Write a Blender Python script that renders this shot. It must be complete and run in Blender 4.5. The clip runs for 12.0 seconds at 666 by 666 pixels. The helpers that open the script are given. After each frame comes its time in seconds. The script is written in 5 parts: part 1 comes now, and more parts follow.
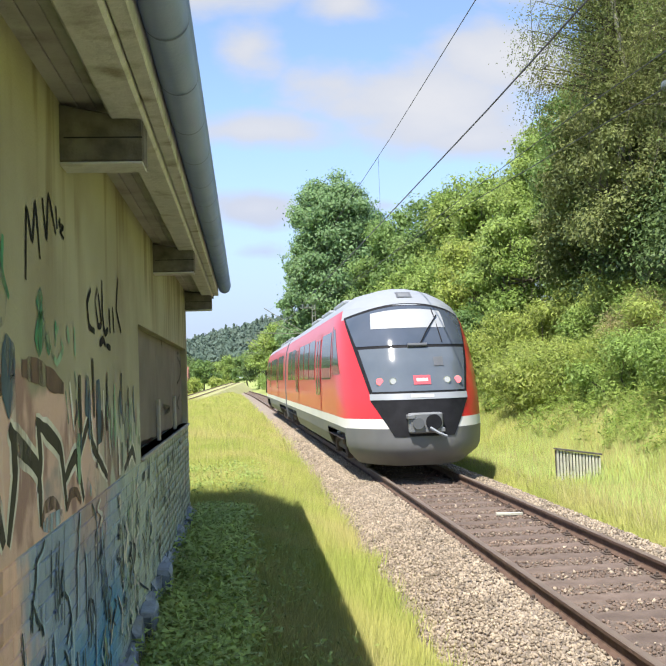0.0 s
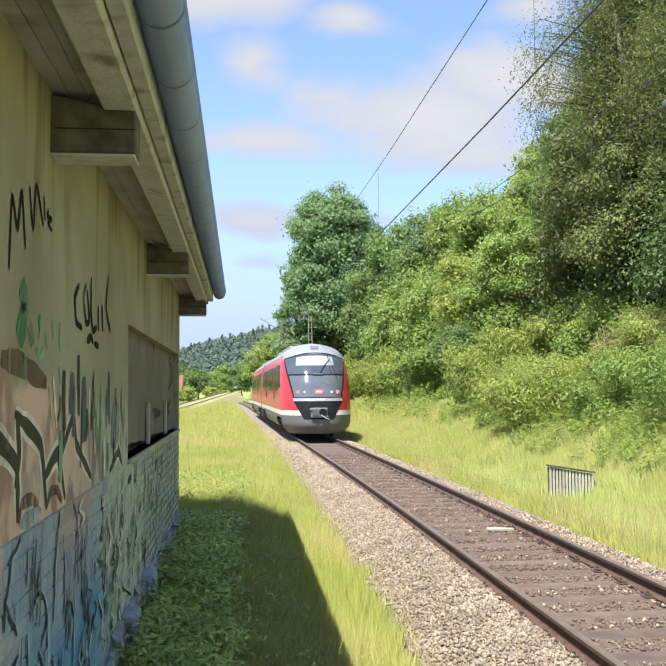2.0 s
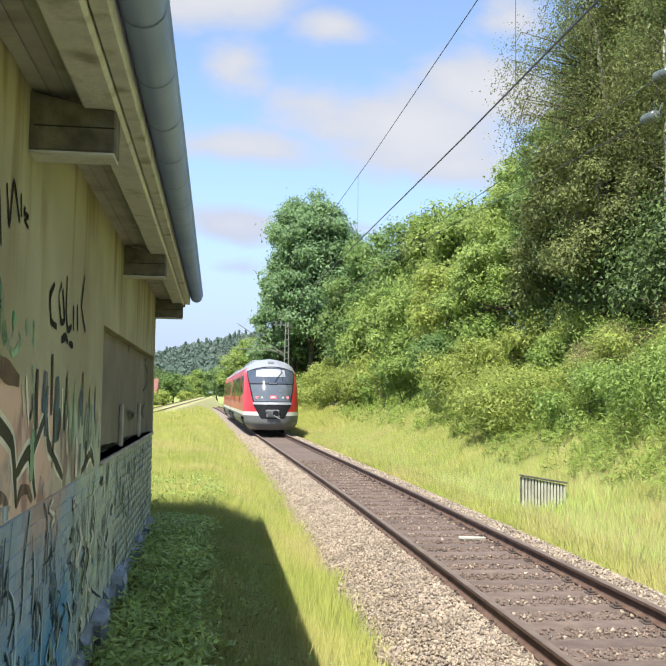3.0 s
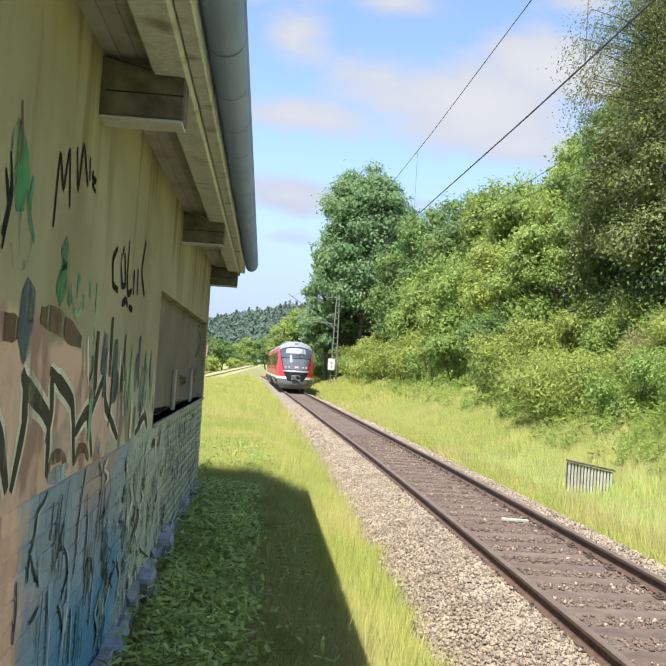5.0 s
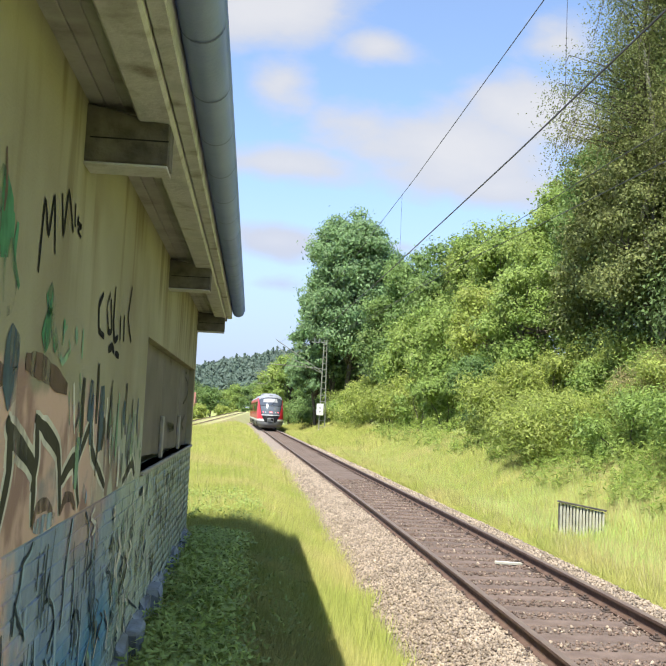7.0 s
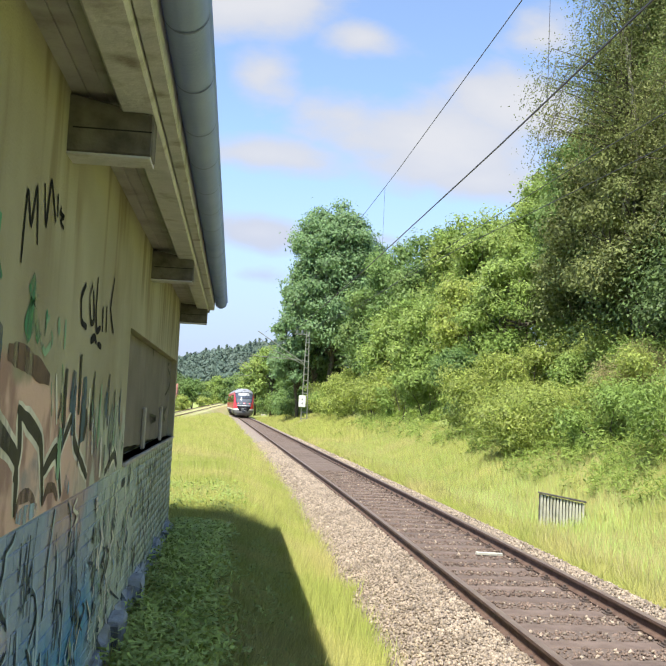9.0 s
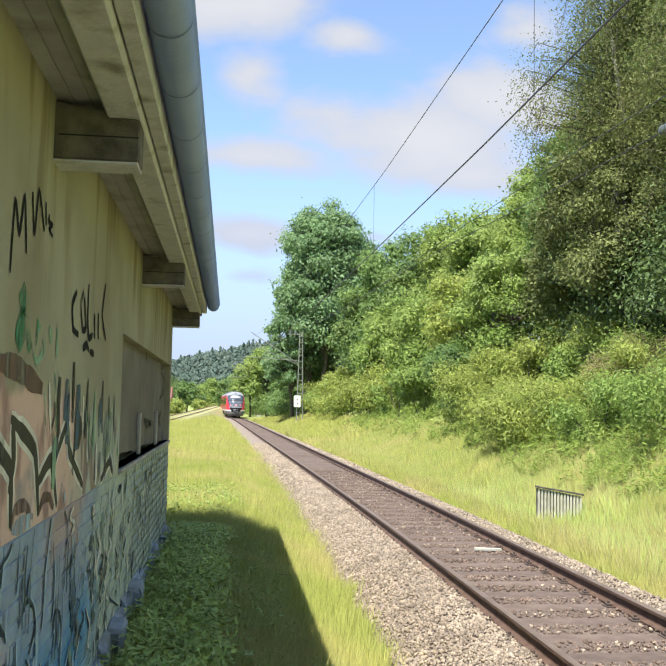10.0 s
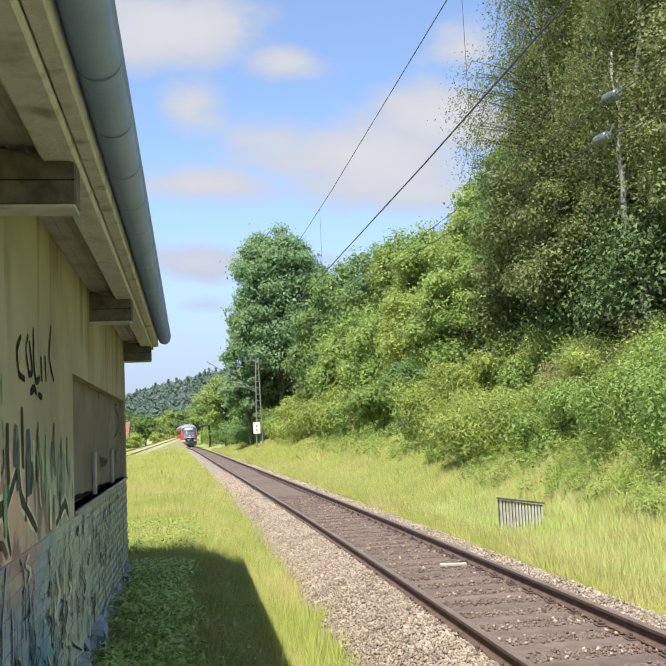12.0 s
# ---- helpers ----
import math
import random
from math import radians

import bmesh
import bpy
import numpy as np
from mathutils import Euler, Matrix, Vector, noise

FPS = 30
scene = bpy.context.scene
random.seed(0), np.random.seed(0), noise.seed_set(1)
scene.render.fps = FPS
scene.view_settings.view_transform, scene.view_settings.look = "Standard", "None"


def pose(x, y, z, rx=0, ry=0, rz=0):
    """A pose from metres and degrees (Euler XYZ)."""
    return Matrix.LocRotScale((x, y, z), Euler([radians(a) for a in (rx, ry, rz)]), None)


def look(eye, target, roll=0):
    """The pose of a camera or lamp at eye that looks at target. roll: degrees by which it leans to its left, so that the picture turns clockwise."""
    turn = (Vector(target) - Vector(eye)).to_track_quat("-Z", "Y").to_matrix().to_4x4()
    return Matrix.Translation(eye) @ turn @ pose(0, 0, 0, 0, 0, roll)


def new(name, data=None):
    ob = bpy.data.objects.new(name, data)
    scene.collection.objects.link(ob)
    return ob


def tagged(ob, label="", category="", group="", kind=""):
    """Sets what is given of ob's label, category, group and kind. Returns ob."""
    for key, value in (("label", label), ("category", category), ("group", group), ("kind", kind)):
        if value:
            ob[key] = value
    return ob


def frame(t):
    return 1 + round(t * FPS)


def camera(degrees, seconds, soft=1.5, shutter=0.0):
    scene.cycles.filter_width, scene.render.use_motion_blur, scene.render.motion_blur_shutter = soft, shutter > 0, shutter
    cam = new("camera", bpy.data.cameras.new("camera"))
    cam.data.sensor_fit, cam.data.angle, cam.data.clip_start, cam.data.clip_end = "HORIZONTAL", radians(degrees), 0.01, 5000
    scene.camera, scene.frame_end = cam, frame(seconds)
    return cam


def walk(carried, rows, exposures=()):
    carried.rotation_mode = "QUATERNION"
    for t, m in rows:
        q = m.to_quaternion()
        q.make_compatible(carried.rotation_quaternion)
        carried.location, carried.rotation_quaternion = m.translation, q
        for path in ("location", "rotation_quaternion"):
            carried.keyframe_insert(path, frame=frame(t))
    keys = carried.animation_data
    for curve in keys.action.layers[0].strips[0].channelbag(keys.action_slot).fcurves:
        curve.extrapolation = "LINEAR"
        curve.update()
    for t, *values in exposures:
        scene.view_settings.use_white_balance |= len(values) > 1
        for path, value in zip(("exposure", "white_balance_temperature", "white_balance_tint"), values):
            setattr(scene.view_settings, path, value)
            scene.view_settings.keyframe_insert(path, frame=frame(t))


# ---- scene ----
cam = camera(40.0, 12.0)
PATH = [
    (0.0, (0.004, -0.090, 1.977, 92.80, -1.93, -5.60)),
    (0.5, (0.069, -0.054, 1.944, 93.71, -1.34, -5.71)),
    (1.0, (0.075, -0.021, 1.937, 92.87, -0.59, -6.50)),
    (1.5, (0.063, -0.007, 1.928, 91.71, -0.73, -6.01)),
    (2.0, (0.036, -0.008, 1.931, 93.58, -0.38, -5.85)),
    (2.5, (0.045, -0.013, 1.916, 94.21, 0.18, -6.81)),
    (4.5, (-0.000, 0.011, 1.932, 92.46, 2.97, -5.97)),
    (5.0, (0.002, -0.016, 1.923, 92.25, 3.62, -4.26)),
    (5.5, (0.002, -0.020, 1.923, 92.97, 2.66, -3.97)),
    (6.0, (0.004, -0.014, 1.921, 93.67, 1.59, -5.25)),
    (6.5, (-0.002, -0.015, 1.920, 94.94, 2.27, -5.03)),
    (7.0, (0.003, 0.005, 1.911, 95.10, 2.59, -4.88)),
    (9.0, (-0.001, -0.010, 1.908, 94.64, 2.67, -6.01)),
    (9.5, (0.001, 0.004, 1.907, 94.54, 2.26, -5.93)),
    (10.0, (0.002, -0.002, 1.918, 94.60, 1.11, -6.43)),
    (10.5, (0.009, -0.010, 1.927, 94.98, 1.05, -6.10)),
    (11.0, (0.010, -0.018, 1.921, 95.07, 2.18, -5.12)),
    (11.5, (0.028, -0.022, 1.933, 95.57, -0.37, -5.71)),
    (12.0, (0.038, -0.040, 1.939, 95.98, -2.59, -9.26)),
]
walk(cam, [(t, look((x, y, z), (x - math.sin(radians(w)) * math.cos(radians(q - 90)), y + math.cos(radians(w)) * math.cos(radians(q - 90)), z + math.sin(radians(q - 90))), r)) for t, (x, y, z, q, r, w) in PATH], ((0.0, 1.05), (11.0, 1.05), (12.0, 0.93)))


# ---- light ----
SUN_FROM = Vector((-0.98, -1.42, 3.30)).normalized()
world = bpy.data.worlds.new("sky")
scene.world = world
world.use_nodes = True
wn, wl = world.node_tree.nodes, world.node_tree.links
sky = wn.new("ShaderNodeTexSky")
sky.sky_type, sky.sun_disc = "NISHITA", False
sky.sun_elevation = math.asin(SUN_FROM.z)
sky.sun_rotation = math.atan2(SUN_FROM.x, SUN_FROM.y)
sky.air_density, sky.dust_density, sky.ozone_density = 0.85, 0.15, 3.0
wn["Background"].inputs[1].default_value = 0.15


def sky_clouds():
    """Fair-weather clouds, laid on a plane high above."""
    tc = wn.new("ShaderNodeTexCoord")
    sep = wn.new("ShaderNodeSeparateXYZ")
    wl.new(tc.outputs["Generated"], sep.inputs[0])

    def m(op, a, b=None, clamp=False):
        n = wn.new("ShaderNodeMath")
        n.operation, n.use_clamp = op, clamp
        for i, v in enumerate((a, b)):
            if v is None:
                continue
            if isinstance(v, (int, float)):
                n.inputs[i].default_value = v
            else:
                wl.new(v, n.inputs[i])
        return n.outputs[0]

    X = m("DIVIDE", sep.outputs[0], sep.outputs[1])
    Z = m("DIVIDE", sep.outputs[2], sep.outputs[1])
    com = wn.new("ShaderNodeCombineXYZ")
    wl.new(X, com.inputs[0]), wl.new(m("MULTIPLY", Z, 1.7), com.inputs[1])
    noi = wn.new("ShaderNodeTexNoise")
    noi.inputs["Scale"].default_value, noi.inputs["Detail"].default_value, noi.inputs["Roughness"].default_value = 5.0, 7.0, 0.55
    wl.new(com.outputs[0], noi.inputs["Vector"])
    big = wn.new("ShaderNodeTexNoise")
    big.inputs["Scale"].default_value, big.inputs["Detail"].default_value = 2.6, 2.0
    wl.new(com.outputs[0], big.inputs["Vector"])
    total = None
    for cx, cz, rx, rz, k in CLOUDS:
        dx = m("POWER", m("ABSOLUTE", m("DIVIDE", m("SUBTRACT", X, cx), rx)), 2.0)
        dz = m("POWER", m("ABSOLUTE", m("DIVIDE", m("SUBTRACT", Z, cz), rz)), 2.0)
        g = m("MULTIPLY", m("SUBTRACT", 1.0, m("SQRT", m("ADD", dx, dz))), k)
        total = g if total is None else m("MAXIMUM", total, g)
    # unseen cloud beyond the view, thickened to lift the light in the shade
    total = m("MAXIMUM", total, m("SUBTRACT", m("MULTIPLY", m("SUBTRACT", big.outputs["Fac"], 0.42), 3.0), m("MULTIPLY", m("LESS_THAN", m("ABSOLUTE", X), 0.6), 3.0)))
    dens = m("ADD", total, m("MULTIPLY", m("SUBTRACT", noi.outputs["Fac"], 0.46), 3.0))
    ramp = wn.new("ShaderNodeMapRange")
    ramp.interpolation_type = "SMOOTHSTEP"
    ramp.inputs["From Min"].default_value, ramp.inputs["From Max"].default_value, ramp.inputs["To Max"].default_value = 0.0, 1.1, 0.95
    wl.new(dens, ramp.inputs["Value"])
    up = m("GREATER_THAN", sep.outputs[2], 0.0)
    mix = wn.new("ShaderNodeMixRGB")
    shade = wn.new("ShaderNodeMixRGB")
    shade.inputs[1].default_value, shade.inputs[2].default_value = CLOUD_SHADE, CLOUD_LIGHT
    relief = wn.new("ShaderNodeMapRange")
    relief.inputs["From Min"].default_value, relief.inputs["From Max"].default_value = 0.1, 1.6
    wl.new(dens, relief.inputs["Value"])
    wl.new(relief.outputs[0], shade.inputs[0])
    wl.new(shade.outputs[0], mix.inputs[2])
    wl.new(m("MULTIPLY", m("MAXIMUM", ramp.outputs[0], 0.12), up), mix.inputs[0])
    wl.new(sky.outputs[0], mix.inputs[1])
    low = wn.new("ShaderNodeMapRange")
    low.interpolation_type = "SMOOTHSTEP"
    low.inputs["From Min"].default_value, low.inputs["From Max"].default_value, low.inputs["To Min"].default_value, low.inputs["To Max"].default_value = 0.0, 0.30, 0.95, 0.0
    wl.new(sep.outputs[2], low.inputs["Value"])
    veil = wn.new("ShaderNodeMixRGB")
    veil.inputs[2].default_value = HORIZON
    wl.new(low.outputs[0], veil.inputs[0]), wl.new(mix.outputs[0], veil.inputs[1])
    wl.new(veil.outputs[0], wn["Background"].inputs[0])


# centre and half-size of each cloud as tangents of bearing and height, and weight
CLOUDS = (
    (0.20, 0.305, 0.19, 0.075, 1.6), (0.31, 0.35, 0.13, 0.06, 1.4), (0.04, 0.275, 0.15, 0.034, 1.3), (0.27, 0.265, 0.13, 0.04, 1.1),
    (-0.01, 0.46, 0.17, 0.07, 1.7), (0.125, 0.42, 0.08, 0.036, 1.3), (0.012, 0.365, 0.055, 0.055, 1.0), (0.02, 0.188, 0.09, 0.026, 1.2),
    (0.025, 0.14, 0.05, 0.012, 0.6), (0.335, 0.44, 0.06, 0.04, 0.9), (0.16, 0.19, 0.07, 0.016, 0.8), (-0.5, 0.4, 0.4, 0.15, 1.0))
HORIZON = (1.68, 1.96, 2.72, 1)
CLOUD_SHADE, CLOUD_LIGHT = (1.95, 2.12, 2.55, 1), (2.58, 2.60, 2.72, 1)
sky_clouds()
sun = new("sun", bpy.data.lights.new("sun", "SUN"))
sun.data.energy, sun.data.angle, sun.data.color = 4.2, radians(0.53), (1.0, 0.95, 0.87)
sun.matrix_world = look(SUN_FROM * 60, (0, 0, 0))
scene.view_settings.exposure = 1.05


# ---- materials ----
def mat(name, c1, c2, scale=4.0, rough=0.8, metal=0.0, bump=0.0, bscale=40.0, island=0.0, obrand=0.0, translucent=0.0, stain=None, stain_scale=0.7, spec=0.5, c3=None, coat=0.0):
    """Two colours mixed by noise at two scales, with bump; island / obrand vary the value by piece."""
    mt = bpy.data.materials.new(name)
    mt.use_nodes = True
    n, l = mt.node_tree.nodes, mt.node_tree.links
    b = n["Principled BSDF"]
    tc = n.new("ShaderNodeTexCoord")

    def noise_tex(sc, det=6):
        t = n.new("ShaderNodeTexNoise")
        t.inputs["Scale"].default_value, t.inputs["Detail"].default_value = sc, det
        l.new(tc.outputs["Object"], t.inputs["Vector"])
        return t.outputs["Fac"]

    def ramp(v, lo, hi):
        r = n.new("ShaderNodeMapRange")
        r.inputs["From Min"].default_value, r.inputs["From Max"].default_value = lo, hi
        l.new(v, r.inputs["Value"])
        return r.outputs[0]

    def mixc(f, a, c, kind="MIX"):
        m = n.new("ShaderNodeMixRGB")
        m.blend_type = kind
        for i, v in enumerate((f, a, c)):
            if isinstance(v, (int, float)):
                m.inputs[i].default_value = v
            elif isinstance(v, tuple):
                m.inputs[i].default_value = (*v, 1)
            else:
                l.new(v, m.inputs[i])
        return m.outputs[0]

    col = mixc(ramp(noise_tex(scale), 0.33, 0.67), c1, c2)
    if c3:
        col = mixc(ramp(noise_tex(scale * 0.31, 3), 0.5, 0.66), col, c3)
    if stain:
        col = mixc(ramp(noise_tex(stain_scale, 5), 0.52, 0.72), col, stain)
    for amount, node, out in ((island, "ShaderNodeNewGeometry", "Random Per Island"), (obrand, "ShaderNodeObjectInfo", "Random")):
        if amount:
            g = n.new(node)
            v = n.new("ShaderNodeMapRange")
            v.inputs["To Min"].default_value, v.inputs["To Max"].default_value = 1 - amount, 1 + amount
            l.new(g.outputs[out], v.inputs["Value"])
            h = n.new("ShaderNodeHueSaturation")
            l.new(v.outputs[0], h.inputs["Value"])
            l.new(col, h.inputs["Color"])
            col = h.outputs[0]
    l.new(col, b.inputs["Base Color"])
    b.inputs["Roughness"].default_value, b.inputs["Metallic"].default_value = rough, metal
    b.inputs["Specular IOR Level"].default_value = spec
    b.inputs["Coat Weight"].default_value = coat
    if bump:
        bp = n.new("ShaderNodeBump")
        bp.inputs["Strength"].default_value, bp.inputs["Distance"].default_value = bump, 0.02
        l.new(noise_tex(bscale, 8), bp.inputs["Height"])
        l.new(bp.outputs[0], b.inputs["Normal"])
    if translucent:
        t = n.new("ShaderNodeBsdfTranslucent")
        l.new(col, t.inputs[0])
        m = n.new("ShaderNodeMixShader")
        m.inputs[0].default_value = translucent
        l.new(b.outputs[0], m.inputs[1]), l.new(t.outputs[0], m.inputs[2])
        l.new(m.outputs[0], n["Material Output"].inputs[0])
    return mt


M = {}
M["soil"] = mat("soil_and_turf", (0.24, 0.30, 0.075), (0.33, 0.35, 0.11), 3.0, 0.95, bump=0.6, bscale=30)
M["grass"] = mat("meadow_grass", (0.32, 0.385, 0.08), (0.49, 0.485, 0.15), 0.7, 0.6, island=0.3, translucent=0.5, spec=0.2, c3=(0.50, 0.45, 0.18))
M["dry_grass"] = mat("seeding_grass", (0.29, 0.30, 0.105), (0.42, 0.38, 0.175), 0.6, 0.7, island=0.4, translucent=0.4, spec=0.2)
# leaf colour raised to offset the shade at the wall foot
M["weed"] = mat("brightened_weed_leaf", (0.30, 0.40, 0.10), (0.42, 0.52, 0.15), 1.0, 0.5, island=0.3, translucent=0.35, spec=0.3)
M["fern"] = mat("fern_and_nettle", (0.26, 0.36, 0.08), (0.38, 0.47, 0.13), 0.9, 0.5, island=0.35, translucent=0.5, spec=0.2)
M["leaf_light"] = mat("light_leaf", (0.20, 0.30, 0.07), (0.31, 0.40, 0.11), 0.35, 0.5, island=0.35, translucent=0.42, spec=0.25, c3=(0.33, 0.37, 0.10))
M["leaf_mid"] = mat("mid_leaf", (0.14, 0.23, 0.07), (0.22, 0.32, 0.10), 0.4, 0.5, island=0.3, translucent=0.4, spec=0.25, c3=(0.22, 0.28, 0.085))
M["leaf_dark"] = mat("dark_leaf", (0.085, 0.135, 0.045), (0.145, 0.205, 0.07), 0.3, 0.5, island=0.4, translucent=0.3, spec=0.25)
# bluish green of the leaf, lightened to stand in for distance haze
M["leaf_blue"] = mat("hazed_bluish_leaf", (0.17, 0.28, 0.125), (0.26, 0.38, 0.18), 0.25, 0.5, island=0.3, translucent=0.45, spec=0.25)
M["leaf_yellow"] = mat("yellow_green_leaf", (0.27, 0.345, 0.075), (0.39, 0.44, 0.12), 0.9, 0.5, island=0.4, translucent=0.5, spec=0.3)
M["leaf_olive"] = mat("olive_leaf", (0.145, 0.18, 0.06), (0.235, 0.265, 0.095), 0.35, 0.6, island=0.45, translucent=0.38, spec=0.25, c3=(0.26, 0.23, 0.085))
M["leaf_dry"] = mat("dry_twig_and_leaf", (0.28, 0.24, 0.11), (0.38, 0.32, 0.16), 0.5, 0.7, island=0.35, translucent=0.2, spec=0.2)
M["bark"] = mat("bark", (0.06, 0.05, 0.035), (0.13, 0.11, 0.08), 6.0, 0.9, bump=0.8, bscale=25)
M["birch_bark"] = mat("birch_bark", (0.45, 0.43, 0.38), (0.25, 0.22, 0.18), 3.0, 0.8, bump=0.5, bscale=20, stain=(0.05, 0.045, 0.04), stain_scale=4.0)
M["ballast_bed"] = mat("ballast_bed", (0.2, 0.16, 0.125), (0.31, 0.255, 0.205), 18.0, 0.95, bump=1.0, bscale=25)
M["ballast"] = mat("ballast_stone", (0.245, 0.195, 0.14), (0.375, 0.305, 0.225), 3.0, 0.9, bump=0.3, bscale=60, island=0.42)
M["ballast_brown"] = mat("rusty_ballast_stone", (0.135, 0.093, 0.07), (0.225, 0.163, 0.123), 3.0, 0.95, bump=0.3, bscale=60, island=0.35)
M["sleeper"] = mat("oiled_oak_sleeper", (0.11, 0.078, 0.06), (0.165, 0.12, 0.094), 5.0, 0.85, bump=0.6, bscale=30, obrand=0.2)
M["rail_side"] = mat("rusty_rail_side", (0.08, 0.045, 0.03), (0.13, 0.08, 0.055), 8.0, 0.85, bump=0.3)
M["rail_top"] = mat("rolled_rail_head", (0.2, 0.155, 0.12), (0.155, 0.115, 0.09), 3.0, 0.6, 0.2)
M["iron"] = mat("dark_iron", (0.06, 0.043, 0.034), (0.11, 0.08, 0.062), 10.0, 0.85)
M["plaster"] = mat("ochre_plaster", (0.33, 0.3, 0.19), (0.4, 0.37, 0.245), 1.2, 0.9, bump=0.25, bscale=60, stain=(0.36, 0.31, 0.15), stain_scale=0.9)
M["board"] = mat("grey_weathered_board", (0.28, 0.26, 0.22), (0.40, 0.37, 0.31), 4.0, 0.85, bump=0.4, bscale=25, obrand=0.1)
M["soffit"] = mat("whitewashed_soffit_board", (0.27, 0.265, 0.25), (0.44, 0.43, 0.41), 3.0, 0.9, bump=0.5, bscale=30, stain=(0.2, 0.19, 0.17), stain_scale=3.0)
M["beam"] = mat("dark_weathered_beam", (0.06, 0.052, 0.045), (0.14, 0.125, 0.105), 9.0, 0.85, bump=0.5, bscale=30)
M["pale_timber"] = mat("pale_weathered_timber", (0.40, 0.40, 0.415), (0.54, 0.535, 0.54), 5.0, 0.85, bump=0.4, bscale=30, stain=(0.22, 0.20, 0.175), stain_scale=5.0)
M["zinc"] = mat("weathered_zinc", (0.19, 0.26, 0.50), (0.25, 0.32, 0.56), 2.0, 0.6, 0.0, bump=0.1)
M["zinc_seam"] = mat("dark_zinc_seam", (0.11, 0.145, 0.27), (0.15, 0.185, 0.32), 4.0, 0.7)
M["roof"] = mat("roof_sheet", (0.16, 0.10, 0.08), (0.22, 0.14, 0.10), 3.0, 0.8)
M["mast"] = mat("galvanised_mast", (0.20, 0.21, 0.17), (0.28, 0.28, 0.23), 4.0, 0.6, 0.2)
M["white"] = mat("white_enamel", (0.78, 0.78, 0.74), (0.7, 0.7, 0.66), 6.0, 0.5)
M["black"] = mat("black_paint", (0.010, 0.010, 0.012), (0.016, 0.016, 0.019), 6.0, 0.7, spec=0.2)
M["wire"] = mat("copper_wire", (0.06, 0.06, 0.065), (0.09, 0.09, 0.10), 2.0, 0.6, 0.4)
M["porcelain"] = mat("green_grey_porcelain", (0.085, 0.105, 0.09), (0.13, 0.15, 0.13), 8.0, 0.25)
M["concrete"] = mat("pale_concrete", (0.42, 0.41, 0.35), (0.52, 0.50, 0.43), 8.0, 0.9, bump=0.3)
M["red"] = mat("traffic_red_paint", (0.60, 0.022, 0.028), (0.64, 0.03, 0.035), 1.0, 0.35, coat=0.35)
M["light_grey"] = mat("light_grey_paint", (0.31, 0.325, 0.345), (0.28, 0.295, 0.315), 1.0, 0.4)
M["dark_grey"] = mat("dark_grey_paint", (0.10, 0.105, 0.115), (0.13, 0.135, 0.14), 1.0, 0.45)
M["train_white"] = mat("white_stripe_paint", (0.72, 0.70, 0.66), (0.66, 0.64, 0.6), 1.0, 0.4)
M["glass"] = mat("tinted_glass", (0.02, 0.024, 0.03), (0.03, 0.034, 0.04), 1.0, 0.08, spec=0.4)
M["under"] = mat("underframe_grime", (0.04, 0.035, 0.03), (0.07, 0.06, 0.05), 5.0, 0.85)
# muted bluish green that carries the haze of distance
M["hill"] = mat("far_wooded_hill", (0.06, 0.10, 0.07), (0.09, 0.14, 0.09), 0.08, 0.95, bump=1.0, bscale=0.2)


# ---- mesh helpers ----
def mesh_object(name, verts, faces, material, parent=None, label="", smooth=False):
    me = bpy.data.meshes.new(name)
    me.from_pydata(verts, [], faces)
    me.update()
    if smooth:
        me.polygons.foreach_set("use_smooth", [True] * len(me.polygons))
    me.materials.append(M[material] if isinstance(material, str) else material)
    ob = new(name, me)
    if parent:
        ob.parent = parent
    if label:
        ob["label"] = label
    return ob


def part(name, bm, material, parent=None, label="", smooth=False):
    me = bpy.data.meshes.new(name)
    bm.normal_update()
    bm.to_mesh(me)
    bm.free()
    if smooth:
        me.polygons.foreach_set("use_smooth", [True] * len(me.polygons))
    me.materials.append(M[material] if isinstance(material, str) else material)
    ob = new(name, me)
    if parent:
        ob.parent = parent
    if label:
        ob["label"] = label
    return ob


def add_box(bm, x0, x1, y0, y1, z0, z1, bevel=0.0):
    r = bmesh.ops.create_cube(bm, size=1.0)
    for v in r["verts"]:
        v.co = Vector(((x0 + x1) / 2 + v.co.x * (x1 - x0), (y0 + y1) / 2 + v.co.y * (y1 - y0), (z0 + z1) / 2 + v.co.z * (z1 - z0)))
    if bevel:
        es = {e for v in r["verts"] for e in v.link_edges}
        bmesh.ops.bevel(bm, geom=list(es), offset=bevel, segments=1, affect="EDGES")
    return bm


def box(x0, x1, y0, y1, z0, z1, bevel=0.0):
    return add_box(bmesh.new(), x0, x1, y0, y1, z0, z1, bevel)


def tube(points, radii, sides=8, closed=True):
    """Tapered tube along points, as verts and faces."""
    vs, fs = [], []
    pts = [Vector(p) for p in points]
    if isinstance(radii, (int, float)):
        radii = [radii] * len(pts)
    for i, p in enumerate(pts):
        d = (pts[min(i + 1, len(pts) - 1)] - pts[max(i - 1, 0)]).normalized()
        a = d.orthogonal().normalized() if abs(d.z) < 0.9 else d.cross(Vector((1, 0, 0))).normalized()
        if abs(d.z) < 0.9:
            a = d.cross(Vector((0, 0, 1))).normalized()
        b = d.cross(a)
        for k in range(sides):
            t = 2 * math.pi * k / sides
            vs.append(p + (a * math.cos(t) + b * math.sin(t)) * radii[i])
    for i in range(len(pts) - 1):
        for k in range(sides):
            k2 = (k + 1) % sides
            fs.append((i * sides + k, i * sides + k2, (i + 1) * sides + k2, (i + 1) * sides + k))
    if closed:
        fs.append(tuple(range(sides - 1, -1, -1)))
